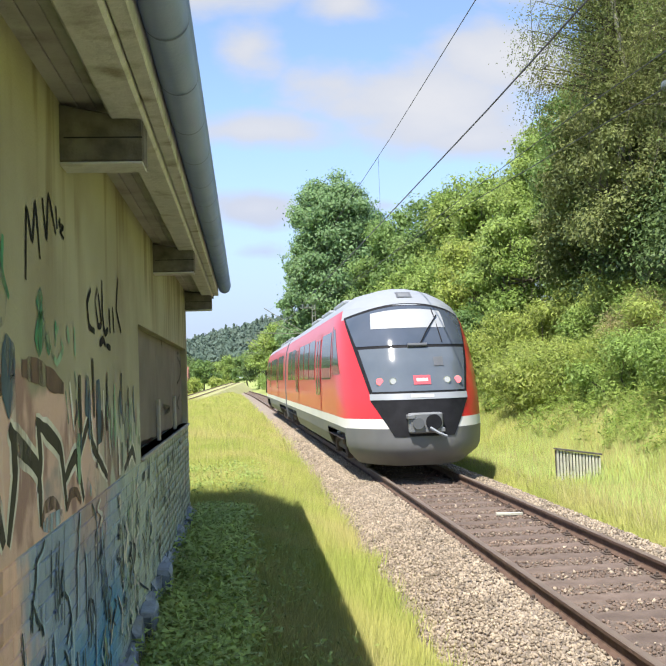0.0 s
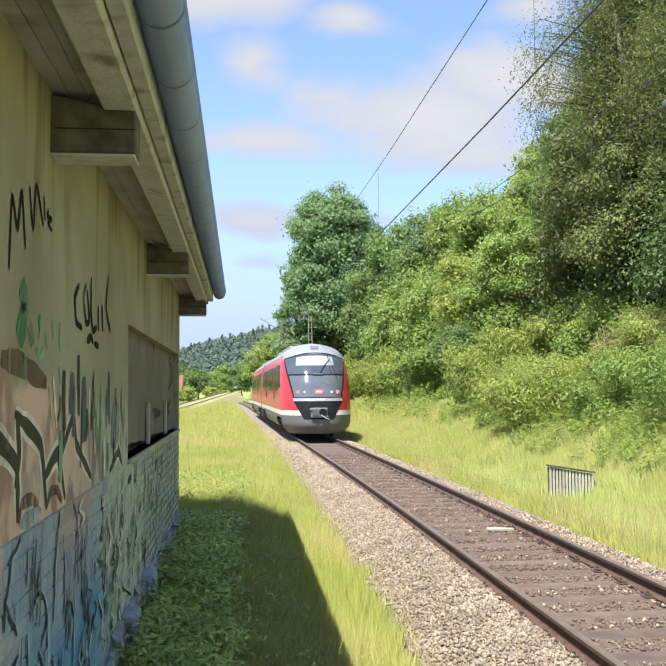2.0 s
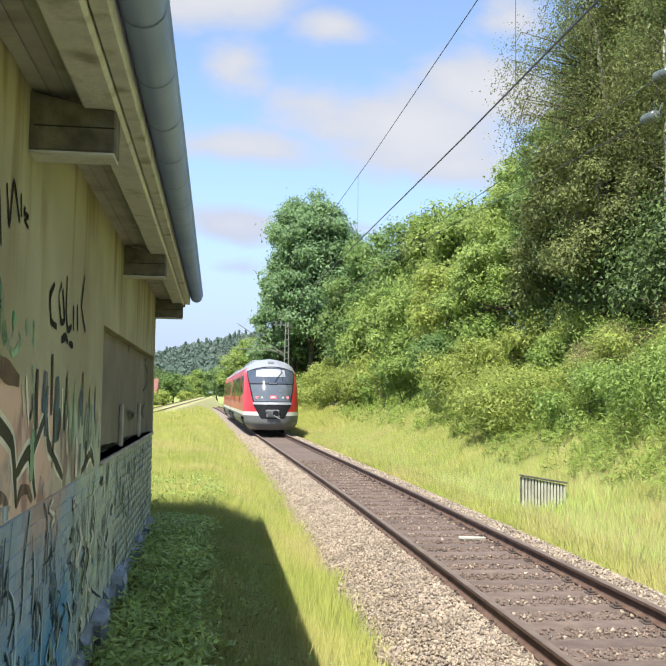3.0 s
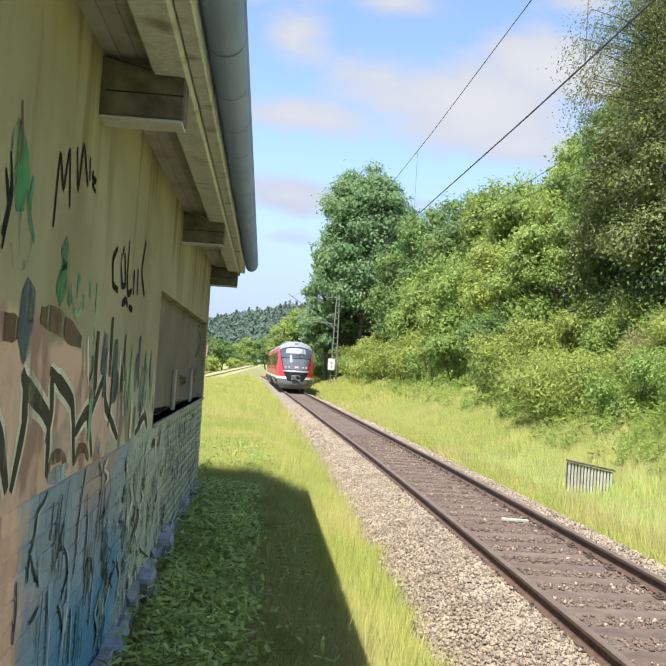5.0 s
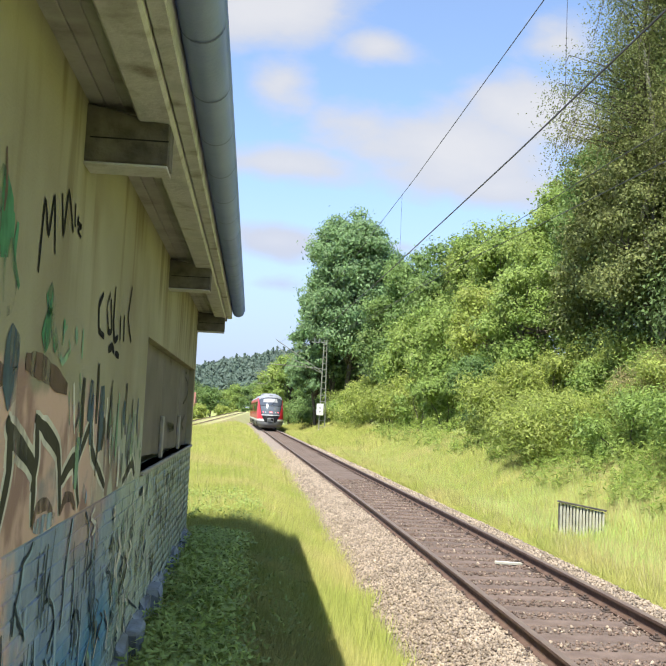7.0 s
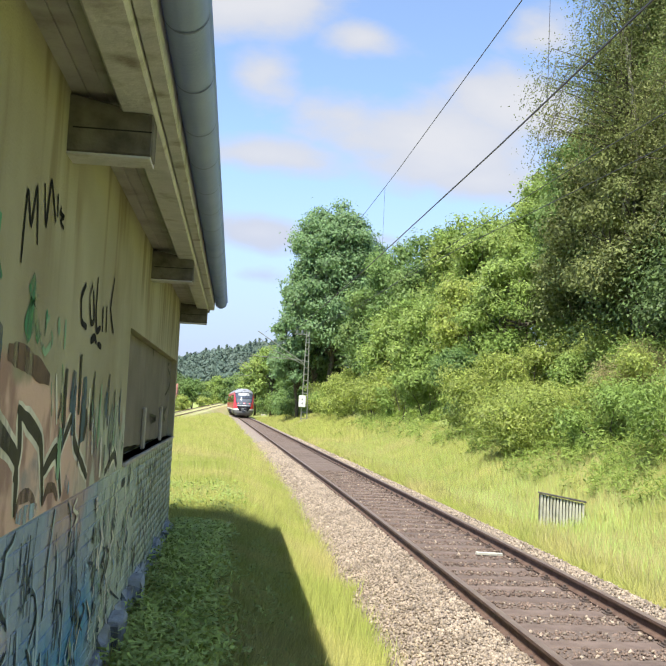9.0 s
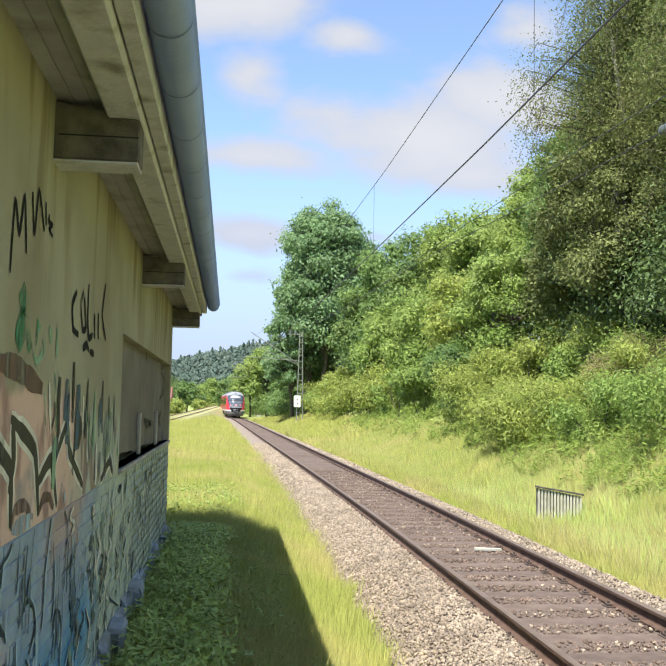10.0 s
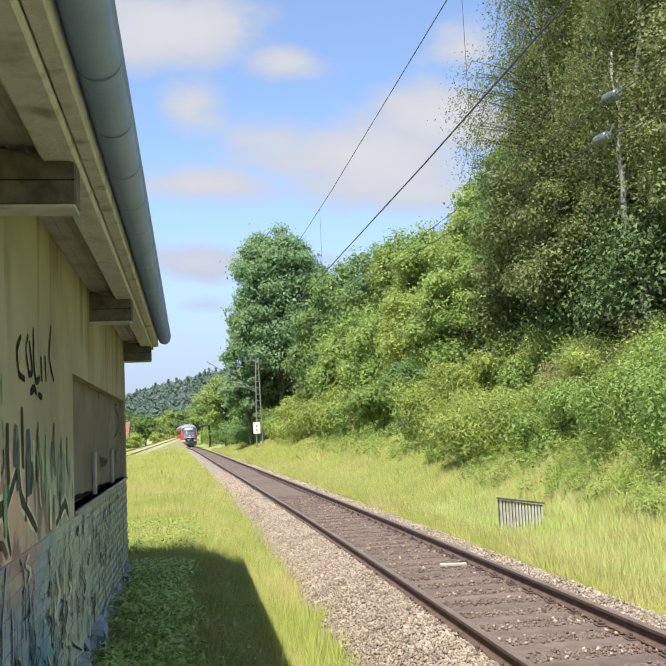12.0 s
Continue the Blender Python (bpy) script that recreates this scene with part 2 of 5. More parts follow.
        fs.append(tuple(range((len(pts) - 1) * sides, len(pts) * sides)))
    return vs, fs


def merge(parts):
    vs, fs = [], []
    for v, f in parts:
        o = len(vs)
        vs += list(v)
        fs += [tuple(i + o for i in face) for face in f]
    return vs, fs


def empty(name, label, category, group="", loc=(0, 0, 0), kind=""):
    e = new(name)
    e.location = loc
    return tagged(e, label, category, group, kind)


def tri_mesh(name, co, loops, per, material, parent=None, normals=None):
    """Fast mesh from arrays: co (n,3), faces of `per` corners."""
    me = bpy.data.meshes.new(name)
    n = len(loops) // per
    me.vertices.add(len(co))
    me.vertices.foreach_set("co", np.asarray(co, np.float32).ravel())
    me.loops.add(len(loops))
    me.loops.foreach_set("vertex_index", np.asarray(loops, np.int32))
    me.polygons.add(n)
    me.polygons.foreach_set("loop_start", np.arange(0, n * per, per, dtype=np.int32))
    me.update(calc_edges=True)
    if normals is not None:
        me.polygons.foreach_set("use_smooth", [True] * n)
        me.normals_split_custom_set_from_vertices(np.asarray(normals, np.float32))
    me.materials.append(M[material] if isinstance(material, str) else material)
    ob = new(name, me)
    if parent:
        ob.parent = parent
    return ob


RNG = np.random.default_rng(7)


def leaf_cloud(name, centres, normals, size, material, parent=None, slim=0.38):
    """One small pointed leaf at each centre."""
    n = len(centres)
    nv = normals / (np.linalg.norm(normals, axis=1, keepdims=True) + 1e-9)
    r = RNG.normal(size=(n, 3))
    u = np.cross(nv, r)
    u /= np.linalg.norm(u, axis=1, keepdims=True) + 1e-9
    w = np.cross(nv, u)
    s = (size * RNG.uniform(0.6, 1.3, n))[:, None]
    co = np.empty((n, 3, 3))
    co[:, 0] = centres - u * s * 0.6
    co[:, 1] = centres + u * s * 0.5 - w * s * slim
    co[:, 2] = centres + u * s * 0.6 + w * s * slim
    loops = np.arange(n * 3)
    soft = nv * 0.75 + (0, 0, 0.3)
    soft = np.repeat(soft / np.linalg.norm(soft, axis=1, keepdims=True), 3, axis=0)
    return tri_mesh(name, co.reshape(-1, 3), loops, 3, material, parent, soft)


# ---- plan ----
WALL_X = -0.80          # face of the building that the track passes
WALL_END = 12.95        # its far corner
SLEEPER_STEP = 0.65
GAUGE = 1.50            # between rail head centres


def track_x(y):
    """Centre line of the track: straight, then easing to the left."""
    x = 3.45
    if y > 10:
        d = min(y, 25) - 10
        x -= 0.0165 / 15 * d * d / 2
    if y > 25:
        x -= 0.0165 * (y - 25)
    if y > 95:
        x -= 0.00013 * (y - 95) ** 2
    return x


def smooth01(t):
    t = max(0.0, min(1.0, t))
    return t * t * (3 - 2 * t)


def ground_z(x, y):
    """Height of the ground; the rail head lies at 0."""
    r = x - track_x(y)
    if r < -1.9:
        z = -0.42 + 0.52 * smooth01((-1.9 - r) / 1.6)
    elif r < 1.5:
        z = -0.42
    else:
        z = -0.42 + 0.15 * smooth01((r - 1.5) / 0.8)
        if r > 3.4:
            z += 0.42 * (r - 3.4) if r < 20 else 0.42 * 16.6 + 0.25 * (min(r, 120) - 20)
    fade = smooth01((y - 110) / 70)
    if r > 3.4:
        z = z * (1 - 0.8 * fade)
    return z


# ---- ground ----
def build_ground():
    xs = np.concatenate([[-900, -400, -200, -100, -60, -35, -20, -12, -8, -5, -3], np.arange(-2, 11, 0.35), [11, 12, 13.5, 15, 17, 20, 24, 30, 40, 60, 100, 200, 400, 900]])
    ys = np.concatenate([[-300, -100, -40, -15], np.arange(-6, 40, 0.8), np.arange(40, 130, 3), [130, 140, 150, 165, 180, 200, 230, 260, 300, 400, 600, 900, 1500]])
    vs = []
    for y in ys:
        for x in xs:
            z = ground_z(x, y) + 0.03 * noise.noise(Vector((x * 0.8, y * 0.8, 0)))
            vs.append((x, y, z))
    w = len(xs)
    fs = [(j * w + i, j * w + i + 1, (j + 1) * w + i + 1, (j + 1) * w + i) for j in range(len(ys) - 1) for i in range(w - 1)]
    return tagged(mesh_object("ground", vs, fs, "soil", smooth=True), "grassy ground rising to a wooded bank beyond the track", "ground", kind="structure")


build_ground()


def far_hill(name, cx, cy, length, height, depth, turn, seed):
    """Low wooded hill with a bumpy tree line."""
    vs, fs = [], []
    nx, ny = 90, 14
    for j in range(ny + 1):
        for i in range(nx + 1):
            u, v = i / nx * 2 - 1, j / ny
            h = height * math.exp(-(u * 1.6) ** 2) * math.sin(math.pi * min(1, v * 0.5 + 0.02)) ** 0.8
            h += (1.6 * noise.noise(Vector((i * 0.9, j * 1.1, seed))) + 1.2 * noise.noise(Vector((i * 2.3, j * 2.1, seed)))) * (1 if 0 < j else 0)
            p = Vector((u * length, v * depth, max(h, -1)))
            p.rotate(Euler((0, 0, radians(turn))))
            vs.append((p.x + cx, p.y + cy, p.z))
    w = nx + 1
    fs = [(j * w + i, j * w + i + 1, (j + 1) * w + i + 1, (j + 1) * w + i) for j in range(ny) for i in range(nx)]
    return tagged(mesh_object(name, vs, fs, "hill", smooth=False), "far wooded hillside, haze put into its colour", "hill", kind="structure")


far_hill("backdrop", 60, 560, 230, 47, 200, 0, 3)


# ---- building ----
def build_building():
    b = empty("building", "disused ochre plastered railway building with painted brick plinth", "building")
    T = 0.35
    y0, y1 = -4.0, WALL_END
    x0 = WALL_X
    top = 3.60
    wy0, wy1, wz0, wz1 = 7.03, 12.72, 1.42, 2.44
    bm = bmesh.new()
    for a in ((y0, wy0, 1.39, top), (wy1, y1, 1.39, top), (wy0, wy1, wz1, top), (wy0, wy1, 1.39, wz0)):
        add_box(bm, x0 - T, x0, a[0], a[1], a[2], a[3])
    bmesh.ops.remove_doubles(bm, verts=bm.verts, dist=0.0005)
    part("wall", bm, "plaster_painted", b)
    bm = box(x0 - T, x0 - 0.0055, y0, y1, -0.3, 1.387)
    part("plinth_wall", bm, "brick", b)
    # gable wall, back and near wall close the building
    vs = [(x0 - T, y1 - T, -0.3), (x0 - 7, y1 - T, -0.3), (x0 - 7, y1 - T, 3.68), (x0 - 3.5, y1 - T, 5.38), (x0 - T, y1 - T, 3.70)]
    vs += [(v[0], y1, v[2]) for v in vs]
    fs = [(0, 1, 2, 3, 4), (9, 8, 7, 6, 5)] + [(i, (i + 1) % 5, 5 + (i + 1) % 5, 5 + i)[::-1] for i in range(5)]
    part("gable_wall", bmesh_from(vs, fs), "plaster", b)
    part("back_wall", box(x0 - 7.3, x0 - 7.0, y0, y1, -0.3, 3.3), "plaster", b)
    vn = [(v[0], v[1] - (y1 - T) + y0 if k < 5 else y0 + 0.3, v[2]) for k, v in enumerate(vs)]
    part("near_wall", bmesh_from(vn, fs), "plaster", b)
    # boarded window: three sheets with frayed lower edges, and short battens over the joints
    edges = (wy0, 9.08, 11.17, wy1)
    for k in range(3):
        a, c = edges[k] + 0.004, edges[k + 1] - 0.004
        n = 14
        vs = []
        for xx in (x0 - 0.10, x0 - 0.07):
            for i in range(n + 1):
                y = a + (c - a) * i / n
                low = wz0 + (0.075, 0.055, 0.015)[k] + 0.022 * noise.noise(Vector((y * 2.1, k, 0))) - 0.03 * (i / n) ** 3
                vs += [(xx + 0.006 * noise.noise(Vector((y, k, 4))), y, low), (xx, y, wz1 - 0.002)]
        m2 = 2 * (n + 1)
        fs = [(2 * i, 2 * i + 1, 2 * i + 3, 2 * i + 2) for i in range(n)] + [(m2 + 2 * i + 2, m2 + 2 * i + 3, m2 + 2 * i + 1, m2 + 2 * i) for i in range(n)]
        fs += [(2 * i + 2, m2 + 2 * i + 2, m2 + 2 * i, 2 * i) for i in range(n)] + [(0, m2, m2 + 1, 1), (2 * n + 1, m2 + 2 * n + 1, m2 + 2 * n, 2 * n)]
        bm = bmesh_from(vs, fs)
        bmesh.ops.recalc_face_normals(bm, faces=bm.faces)
        part("board", bm, "window_board", b)
        if k < 2:
            part("batten", box(x0 - 0.068, x0 - 0.035, edges[k + 1] - 0.06, edges[k + 1] + 0.06, wz0, wz0 + 0.40, 0.005), "board", b, "short weathered batten")
    # black block stands in for the unlit depth behind the boards
    part("window_backing", box(x0 - 0.30, x0 - 0.13, wy0, wy1, wz0, wz1), "black", b)
    part("sill", box(x0 - 0.12, x0 + 0.03, wy0 - 0.02, wy1 + 0.02, wz0 - 0.03, wz0, 0.006), "board", b)
    # eaves: bracket beams, wall plate, boarding, fascia, gutter
    for y in (-0.1, 4.1, 8.34, 12.78):
        bm = box(x0 - 0.2, x0 + 0.375, y, y + 0.17, 2.995, 3.185, 0.008)
        for v in bm.verts:
            if v.co.z > 3.1:
                v.co.z += 0.20 * (x0 + 0.375 - v.co.x)
            v.co += 0.004 * Vector((0, noise.noise(v.co * 7), noise.noise(v.co * 9)))
        bracket = part("bracket_beam", bm, "beam", b, "dark weathered beam end under the eaves")
        for zc, ya, yb in ((3.10, x0 + 0.02, x0 + 0.37),):
            part("crack", box(ya, yb, y - 0.0035, y - 0.001, zc, zc + 0.006), "black", bracket)
        part("wedge_board", box(x0 - 0.01, x0 + 0.37, y - 0.004, y + 0.175, 2.980, 2.992, 0.003), "pale_timber", b)
    part("eaves_purlin", box(x0 + 0.225, x0 + 0.385, y0, 13.2, 3.19, 3.36, 0.012), "pale_timber", b, "pale weathered timber purlin")
    # roof planes and boarding
    ex, ez, rx, rz = x0 + 0.495, 3.36, x0 - 3.5, 5.45
    def slab(name, xa, za, xb, zb, th, m, ya=y0 - 0.3, yb=13.28):
        d = Vector((zb - za, 0, xa - xb)).normalized()
        if d.z > 0:
            d = -d
        q = [(xa, ya, za), (xb, ya, zb), (xb, yb, zb), (xa, yb, za)]
        vs = q + [(v[0] + d.x * th, v[1], v[2] + d.z * th) for v in q]
        fs = [(0, 1, 2, 3), (7, 6, 5, 4), (0, 4, 5, 1), (1, 5, 6, 2), (2, 6, 7, 3), (3, 7, 4, 0)]
        bmx = bmesh_from(vs, fs)
        bmesh.ops.recalc_face_normals(bmx, faces=bmx.faces)
        return part(name, bmx, m, b)
    slab("roof", ex - 0.04, ez + 0.075, rx, rz, 0.05, "roof")
    slab("roof_far_side", x0 - 7.6, ez + 0.075, rx, rz, 0.05, "roof")
    # boxed soffit of narrow boards between wall and purlin
    for i in range(3):
        xa = x0 + 0.224 - i * 0.078
        part("soffit_board", box(xa - 0.075, xa, y0 - 0.25, 13.09 - 0.004 * i, 3.272 + 0.002 * (i % 2), 3.30, 0.003), "soffit", b)
    part("verge_board", box(x0 - 0.02, ex - 0.10, 13.10, 13.14, 3.17, 3.62, 0.004), "beam", b)
    part("fascia_board", box(ex - 0.105, ex - 0.035, y0 - 0.3, 13.26, 3.22, 3.385, 0.006), "pale_timber", b)
    # half-round gutter with joints
    gy0, gy1, R, gx, gz = y0 - 0.3, 13.33, 0.085, ex + 0.052, 3.345
    vs, fs = [], []
    n = 14
    prof = []
    for k in range(n + 1):
        t = math.pi + math.pi * k / n
        prof.append((gx + R * math.cos(t), gz + R * math.sin(t)))
    prof += [(gx + R + 0.012, gz + 0.012), (gx + R - 0.004, gz + 0.012)]
    for k in range(n, -1, -1):
        t = math.pi + math.pi * k / n
        prof.append((gx + (R - 0.004) * math.cos(t), gz + (R - 0.004) * math.sin(t)))
    m = len(prof)
    for y in (gy0, gy1):
        vs += [(x, y, z) for x, z in prof]
    fs = [(k, (k + 1) % m, m + (k + 1) % m, m + k) for k in range(m)]
    fs.append(tuple(range(n + 1)) )
    fs.append(tuple(m + k for k in range(n, -1, -1)))
    part("gutter", bmesh_from(vs, fs), "zinc", b, "half-round weathered zinc gutter", True)
    y = gy0 + 0.35
    while y < gy1:
        q = []
        for k in range(n + 1):
            t = math.pi + math.pi * k / n
            q.append((gx + (R + 0.003) * math.cos(t), gz + (R + 0.003) * math.sin(t)))
        vs = [(x, yy, z) for yy in (y, y + 0.016) for x, z in q]
        fs = [(k, k + 1, n + 2 + k, n + 1 + k) for k in range(n)]
        part("gutter_seam", bmesh_from(vs, fs), "zinc_seam", b)
        y += 0.66
    return b


def bmesh_from(vs, fs):
    bm = bmesh.new()
    bv = [bm.verts.new(v) for v in vs]
    for f in fs:
        bm.faces.new([bv[i] for i in f])
    return bm


M["brick"] = mat("painted_brick", (0.30, 0.27, 0.25), (0.38, 0.34, 0.31), 5.0, 0.8, bump=0.35, bscale=50)
M["window_board"] = mat("dirty_window_board", (0.115, 0.10, 0.078), (0.175, 0.155, 0.125), 1.6, 0.85, bump=0.3, bscale=25, stain=(0.085, 0.075, 0.06), stain_scale=1.3, obrand=0.1)
M["plaster_painted"] = mat("ochre_plaster_painted", (0.26, 0.24, 0.158), (0.325, 0.302, 0.205), 1.2, 0.9, bump=0.25, bscale=60, stain=(0.22, 0.19, 0.12), stain_scale=0.9)
building = build_building()


# ---- track ----
def rail_mesh(side):
    """Flat-bottomed rail as a sweep along the track."""
    prof = [(-0.0625, -0.154), (0.0625, -0.154), (0.0625, -0.143), (0.015, -0.125), (0.0085, -0.11), (0.0085, -0.05), (0.033, -0.038), (0.0335, -0.008), (0.026, 0.0), (-0.026, 0.0), (-0.0335, -0.008), (-0.033, -0.038), (-0.0085, -0.05), (-0.0085, -0.11), (-0.015, -0.125), (-0.0625, -0.143)]
    ys = np.concatenate([np.arange(-8, 60, 2.0), np.arange(60, 260, 5.0)])
    vs = [(track_x(y) + side * GAUGE / 2 + px, y, pz) for y in ys for px, pz in prof]
    n = len(prof)
    fs = [(j * n + k, j * n + (k + 1) % n, (j + 1) * n + (k + 1) % n, (j + 1) * n + k) for j in range(len(ys) - 1) for k in range(n)]
    return vs, fs, n


def build_track():
    t = empty("railway_track", "single railway track with rusty rails on timber sleepers", "track", kind="structure")
    for side in (-1, 1):
        vs, fs, n = rail_mesh(side)
        ob = mesh_object("rail", vs, fs, "rail_side", t, "rusty steel rail with worn bright head")
        ob.data.materials.append(M["rail_top"])
        ob.data.polygons.foreach_set("material_index", [1 if (i % n) in (7, 8, 9) else 0 for i in range(len(ob.data.polygons))])
    bm = box(-1.3, 1.3, -0.13, 0.13, -0.33, -0.158, 0.012)
    first = part("sleeper", bm, "sleeper", t)
    clipm = bmesh.new()
    add_box(clipm, -0.14, 0.14, -0.07, 0.07, -0.156, -0.145, 0.003)
    for s in (-1, 1):
        add_box(clipm, s * 0.085 - 0.03, s * 0.085 + 0.03, -0.035, 0.035, -0.145, -0.122, 0.006)
        add_box(clipm, s * 0.088 - 0.012, s * 0.088 + 0.012, -0.014, 0.014, -0.122, -0.095, 0.004)
    clip = part("rail_fastening", clipm, "iron", t)
    rnd = random.Random(3)
    k = 0
    y = -6.0
    while y < 190:
        ob = first if k == 0 else new("sleeper", first.data)
        ob.parent = t
        ob.location = (track_x(y) + rnd.uniform(-0.03, 0.03), y, rnd.uniform(-0.006, 0.002))
        ob.rotation_euler[2] = rnd.uniform(-0.01, 0.01) + 0.0165 * (y > 25)
        if 4 < y < 48:
            for s in (-1, 1):
                c = clip if (k and not clip.get("set")) else new("rail_fastening", clip.data)
                if c is clip:
                    clip["set"] = 1
                c.parent = t
                c.location = (track_x(y) + s * GAUGE / 2, y, 0)
        k += 1
        y += SLEEPER_STEP
    # ballast bed
    ys = np.concatenate([np.arange(-8, 60, 1.0), np.arange(60, 260, 5.0)])
    prof = [(-2.15, -0.50), (-1.95, -0.40), (-1.5, -0.20), (-1.33, -0.145), (-0.86, -0.142), (-0.76, -0.185), (0, -0.185), (0.76, -0.185), (0.86, -0.142), (1.33, -0.145), (1.5, -0.21), (1.75, -0.36), (1.95, -0.48)]
    vs = [(track_x(y) + px, y, pz + 0.015 * noise.noise(Vector((px * 3, y * 1.3, 5)))) for y in ys for px, pz in prof]
    n = len(prof)
    fs = [(j * n + i, j * n + i + 1, (j + 1) * n + i + 1, (j + 1) * n + i) for j in range(len(ys) - 1) for i in range(n - 1)]
    strip = [(-0.71, -0.170), (-0.4, -0.166), (0, -0.165), (0.4, -0.166), (0.71, -0.170)]
    vm = [(track_x(y) + px, y, pz + 0.006 * noise.noise(Vector((px * 5, y * 2.3, 9)))) for y in ys for px, pz in strip]
    fm = [(j * 5 + i, j * 5 + i + 1, (j + 1) * 5 + i + 1, (j + 1) * 5 + i) for j in range(len(ys) - 1) for i in range(4)]
    mid = mesh_object("track_bed", vm, fm, "track_bed", smooth=True)
    tagged(mid, "rust-brown stone filling between the rails", "ballast", kind="structure")
    ob = mesh_object("ballast_bed", vs, fs, "ballast_bed", smooth=True)
    tagged(ob, "bed of pale broken stone under the track", "ballast", kind="structure")
    return t


M["track_bed"] = mat("rust_brown_filling", (0.105, 0.078, 0.06), (0.175, 0.132, 0.104), 14.0, 0.95, bump=0.8, bscale=40)
track = build_track()


# ---- trees ----
def crown_points(lobes, count, fill=0.42):
    """Leaf places and facings on the shells of ellipsoid lobes (centre, radii)."""
    vol = np.array([max(l[1]) ** 2 for l in lobes])
    which = RNG.choice(len(lobes), count, p=vol / vol.sum())
    c = np.array([l[0] for l in lobes], float)[which]
    r = np.array([l[1] for l in lobes], float)[which]
    d = RNG.normal(size=(count, 3))
    d /= np.linalg.norm(d, axis=1, keepdims=True)
    rad = 1 - (1 - fill) * RNG.random(count) ** 1.6 + RNG.normal(0, 0.27, count)
    p = c + d * r * rad[:, None]
    nrm = d + RNG.normal(0, 0.55, (count, 3)) + (0, 0, 0.45)
    return p, nrm


def make_lobes(centre, radii, n, size, seed, low=-0.55):
    rnd = random.Random(seed)
    out = []
    for i in range(n):
        for _ in range(20):
            d = Vector((rnd.gauss(0, 1), rnd.gauss(0, 1), rnd.gauss(0.15, 1))).normalized()
            if d.z > low:
                break
        k = rnd.uniform(0.55, 0.92)
        s = size * rnd.uniform(0.6, 1.25)
        out.append(((centre[0] + d.x * radii[0] * k, centre[1] + d.y * radii[1] * k, centre[2] + d.z * radii[2] * k), (s, s, s * rnd.uniform(0.6, 0.9))))
    return out


def limb(rnd, a, b, r0, r1, sides=6, wob=0.12, n=5):
    a, b = Vector(a), Vector(b)
    L = (b - a).length
    pts, rs = [], []
    for i in range(n + 1):
        t = i / n
        p = a.lerp(b, t)
        if 0 < i < n:
            p = p + Vector((rnd.gauss(0, 1), rnd.gauss(0, 1), rnd.gauss(0, 0.5))) * wob * L * 0.3
        pts.append(p)
        rs.append(r0 + (r1 - r0) * t)
    return tube(pts, rs, sides)


def tree(name, x, y, height, spread, leaf, label, leaves=9000, size=0.3, trunk=0.22, bark="bark", seed=0, crown_low=0.3, lobes=22, lobe=0.33, group="trees on the bank", lean=(0, 0)):
    rnd = random.Random(seed)
    z0 = ground_z(x, y) - 0.2
    root = empty(name, label, "tree", group, (x, y, z0))
    ch = height * (1 - crown_low)
    cz = height * crown_low + ch * 0.5
    cx, cy = lean
    lob = make_lobes((cx, cy, cz), (spread, spread, ch * 0.5), int(lobes * 2.1), spread * lobe * 0.78, seed)
    parts = [limb(rnd, (0, 0, 0), (cx * 0.8, cy * 0.8, height * 0.82), trunk, trunk * 0.2, 8, 0.05, 7)]
    for (c, r) in lob[::3]:
        h = rnd.uniform(0.25, 0.75)
        base = Vector((cx * 0.8 * h, cy * 0.8 * h, height * h * 0.8))
        if base.z > c[2]:
            base.z = c[2] * 0.7
        parts.append(limb(rnd, base, c, trunk * 0.32, trunk * 0.05, 5, 0.15, 4))
    v, f = merge(parts)
    mesh_object("trunk", v, f, bark, root, smooth=True)
    p, nrm = crown_points(lob, int(leaves * 1.8))
    leaf_cloud("crown", p, nrm, size * 0.57, leaf, root)
    return root


def bush(x, y, h, w, leaf, label, leaves=2500, size=0.16, seed=0, group="bushes on the bank", slim=0.27):
    rnd = random.Random(seed)
    z0 = ground_z(x, y) - 0.1
    root = empty("bush", label, "bush", group, (x, y, z0))
    lob = make_lobes((0, 0, h * 0.5), (w, w, h * 0.5), 20, w * 0.34, seed, -0.9)
    parts = []
    for (c, _) in lob[:4]:
        parts.append(limb(rnd, (rnd.uniform(-0.15, 0.15), rnd.uniform(-0.15, 0.15), 0), c, 0.03, 0.008, 5, 0.12, 4))
    for v, f in parts:
        mesh_object("stem", v, f, "bark", root)
    if slim > 0.1:
        leaves, size = int(leaves * 1.35), size * 0.84
    p, nrm = crown_points(lob, leaves)
    leaf_cloud("foliage", p, nrm, size, leaf, root, slim)
    return root



def stand(kind, x, y, top, spread, leaf, label, leaves, size, seed, low=0.05, lobes=26, lobe=0.36, trunk=0.2, bark="bark"):
    """A tree whose crown ends at the height top above the rail."""
    h = top - ground_z(x, y) + 0.2
    return tree(kind, x, y, h, spread, leaf, label, leaves, size, trunk, bark, seed, low, lobes, lobe)


GREEN = "green broadleaf tree in full leaf on the bank"
OLIVE = "olive-green broadleaf tree in full leaf on the bank"
LIGHT = "light green broadleaf tree in full leaf on the bank"
stand("broadleaf_tree", 10.2, 96, 25.0, 5.0, "leaf_blue", "tall bluish-green broadleaf tree with a dense domed crown", 40000, 0.48, 11, 0.06, 110, 0.34, 0.3)
stand("broadleaf_tree", 13.6, 96, 20.2, 3.8, "leaf_blue", GREEN, 14000, 0.48, 12, 0.08, 45, 0.3)
stand("broadleaf_tree", 8.3, 97, 20.6, 3.2, "leaf_blue", GREEN, 16000, 0.46, 9, 0.05, 50, 0.3)
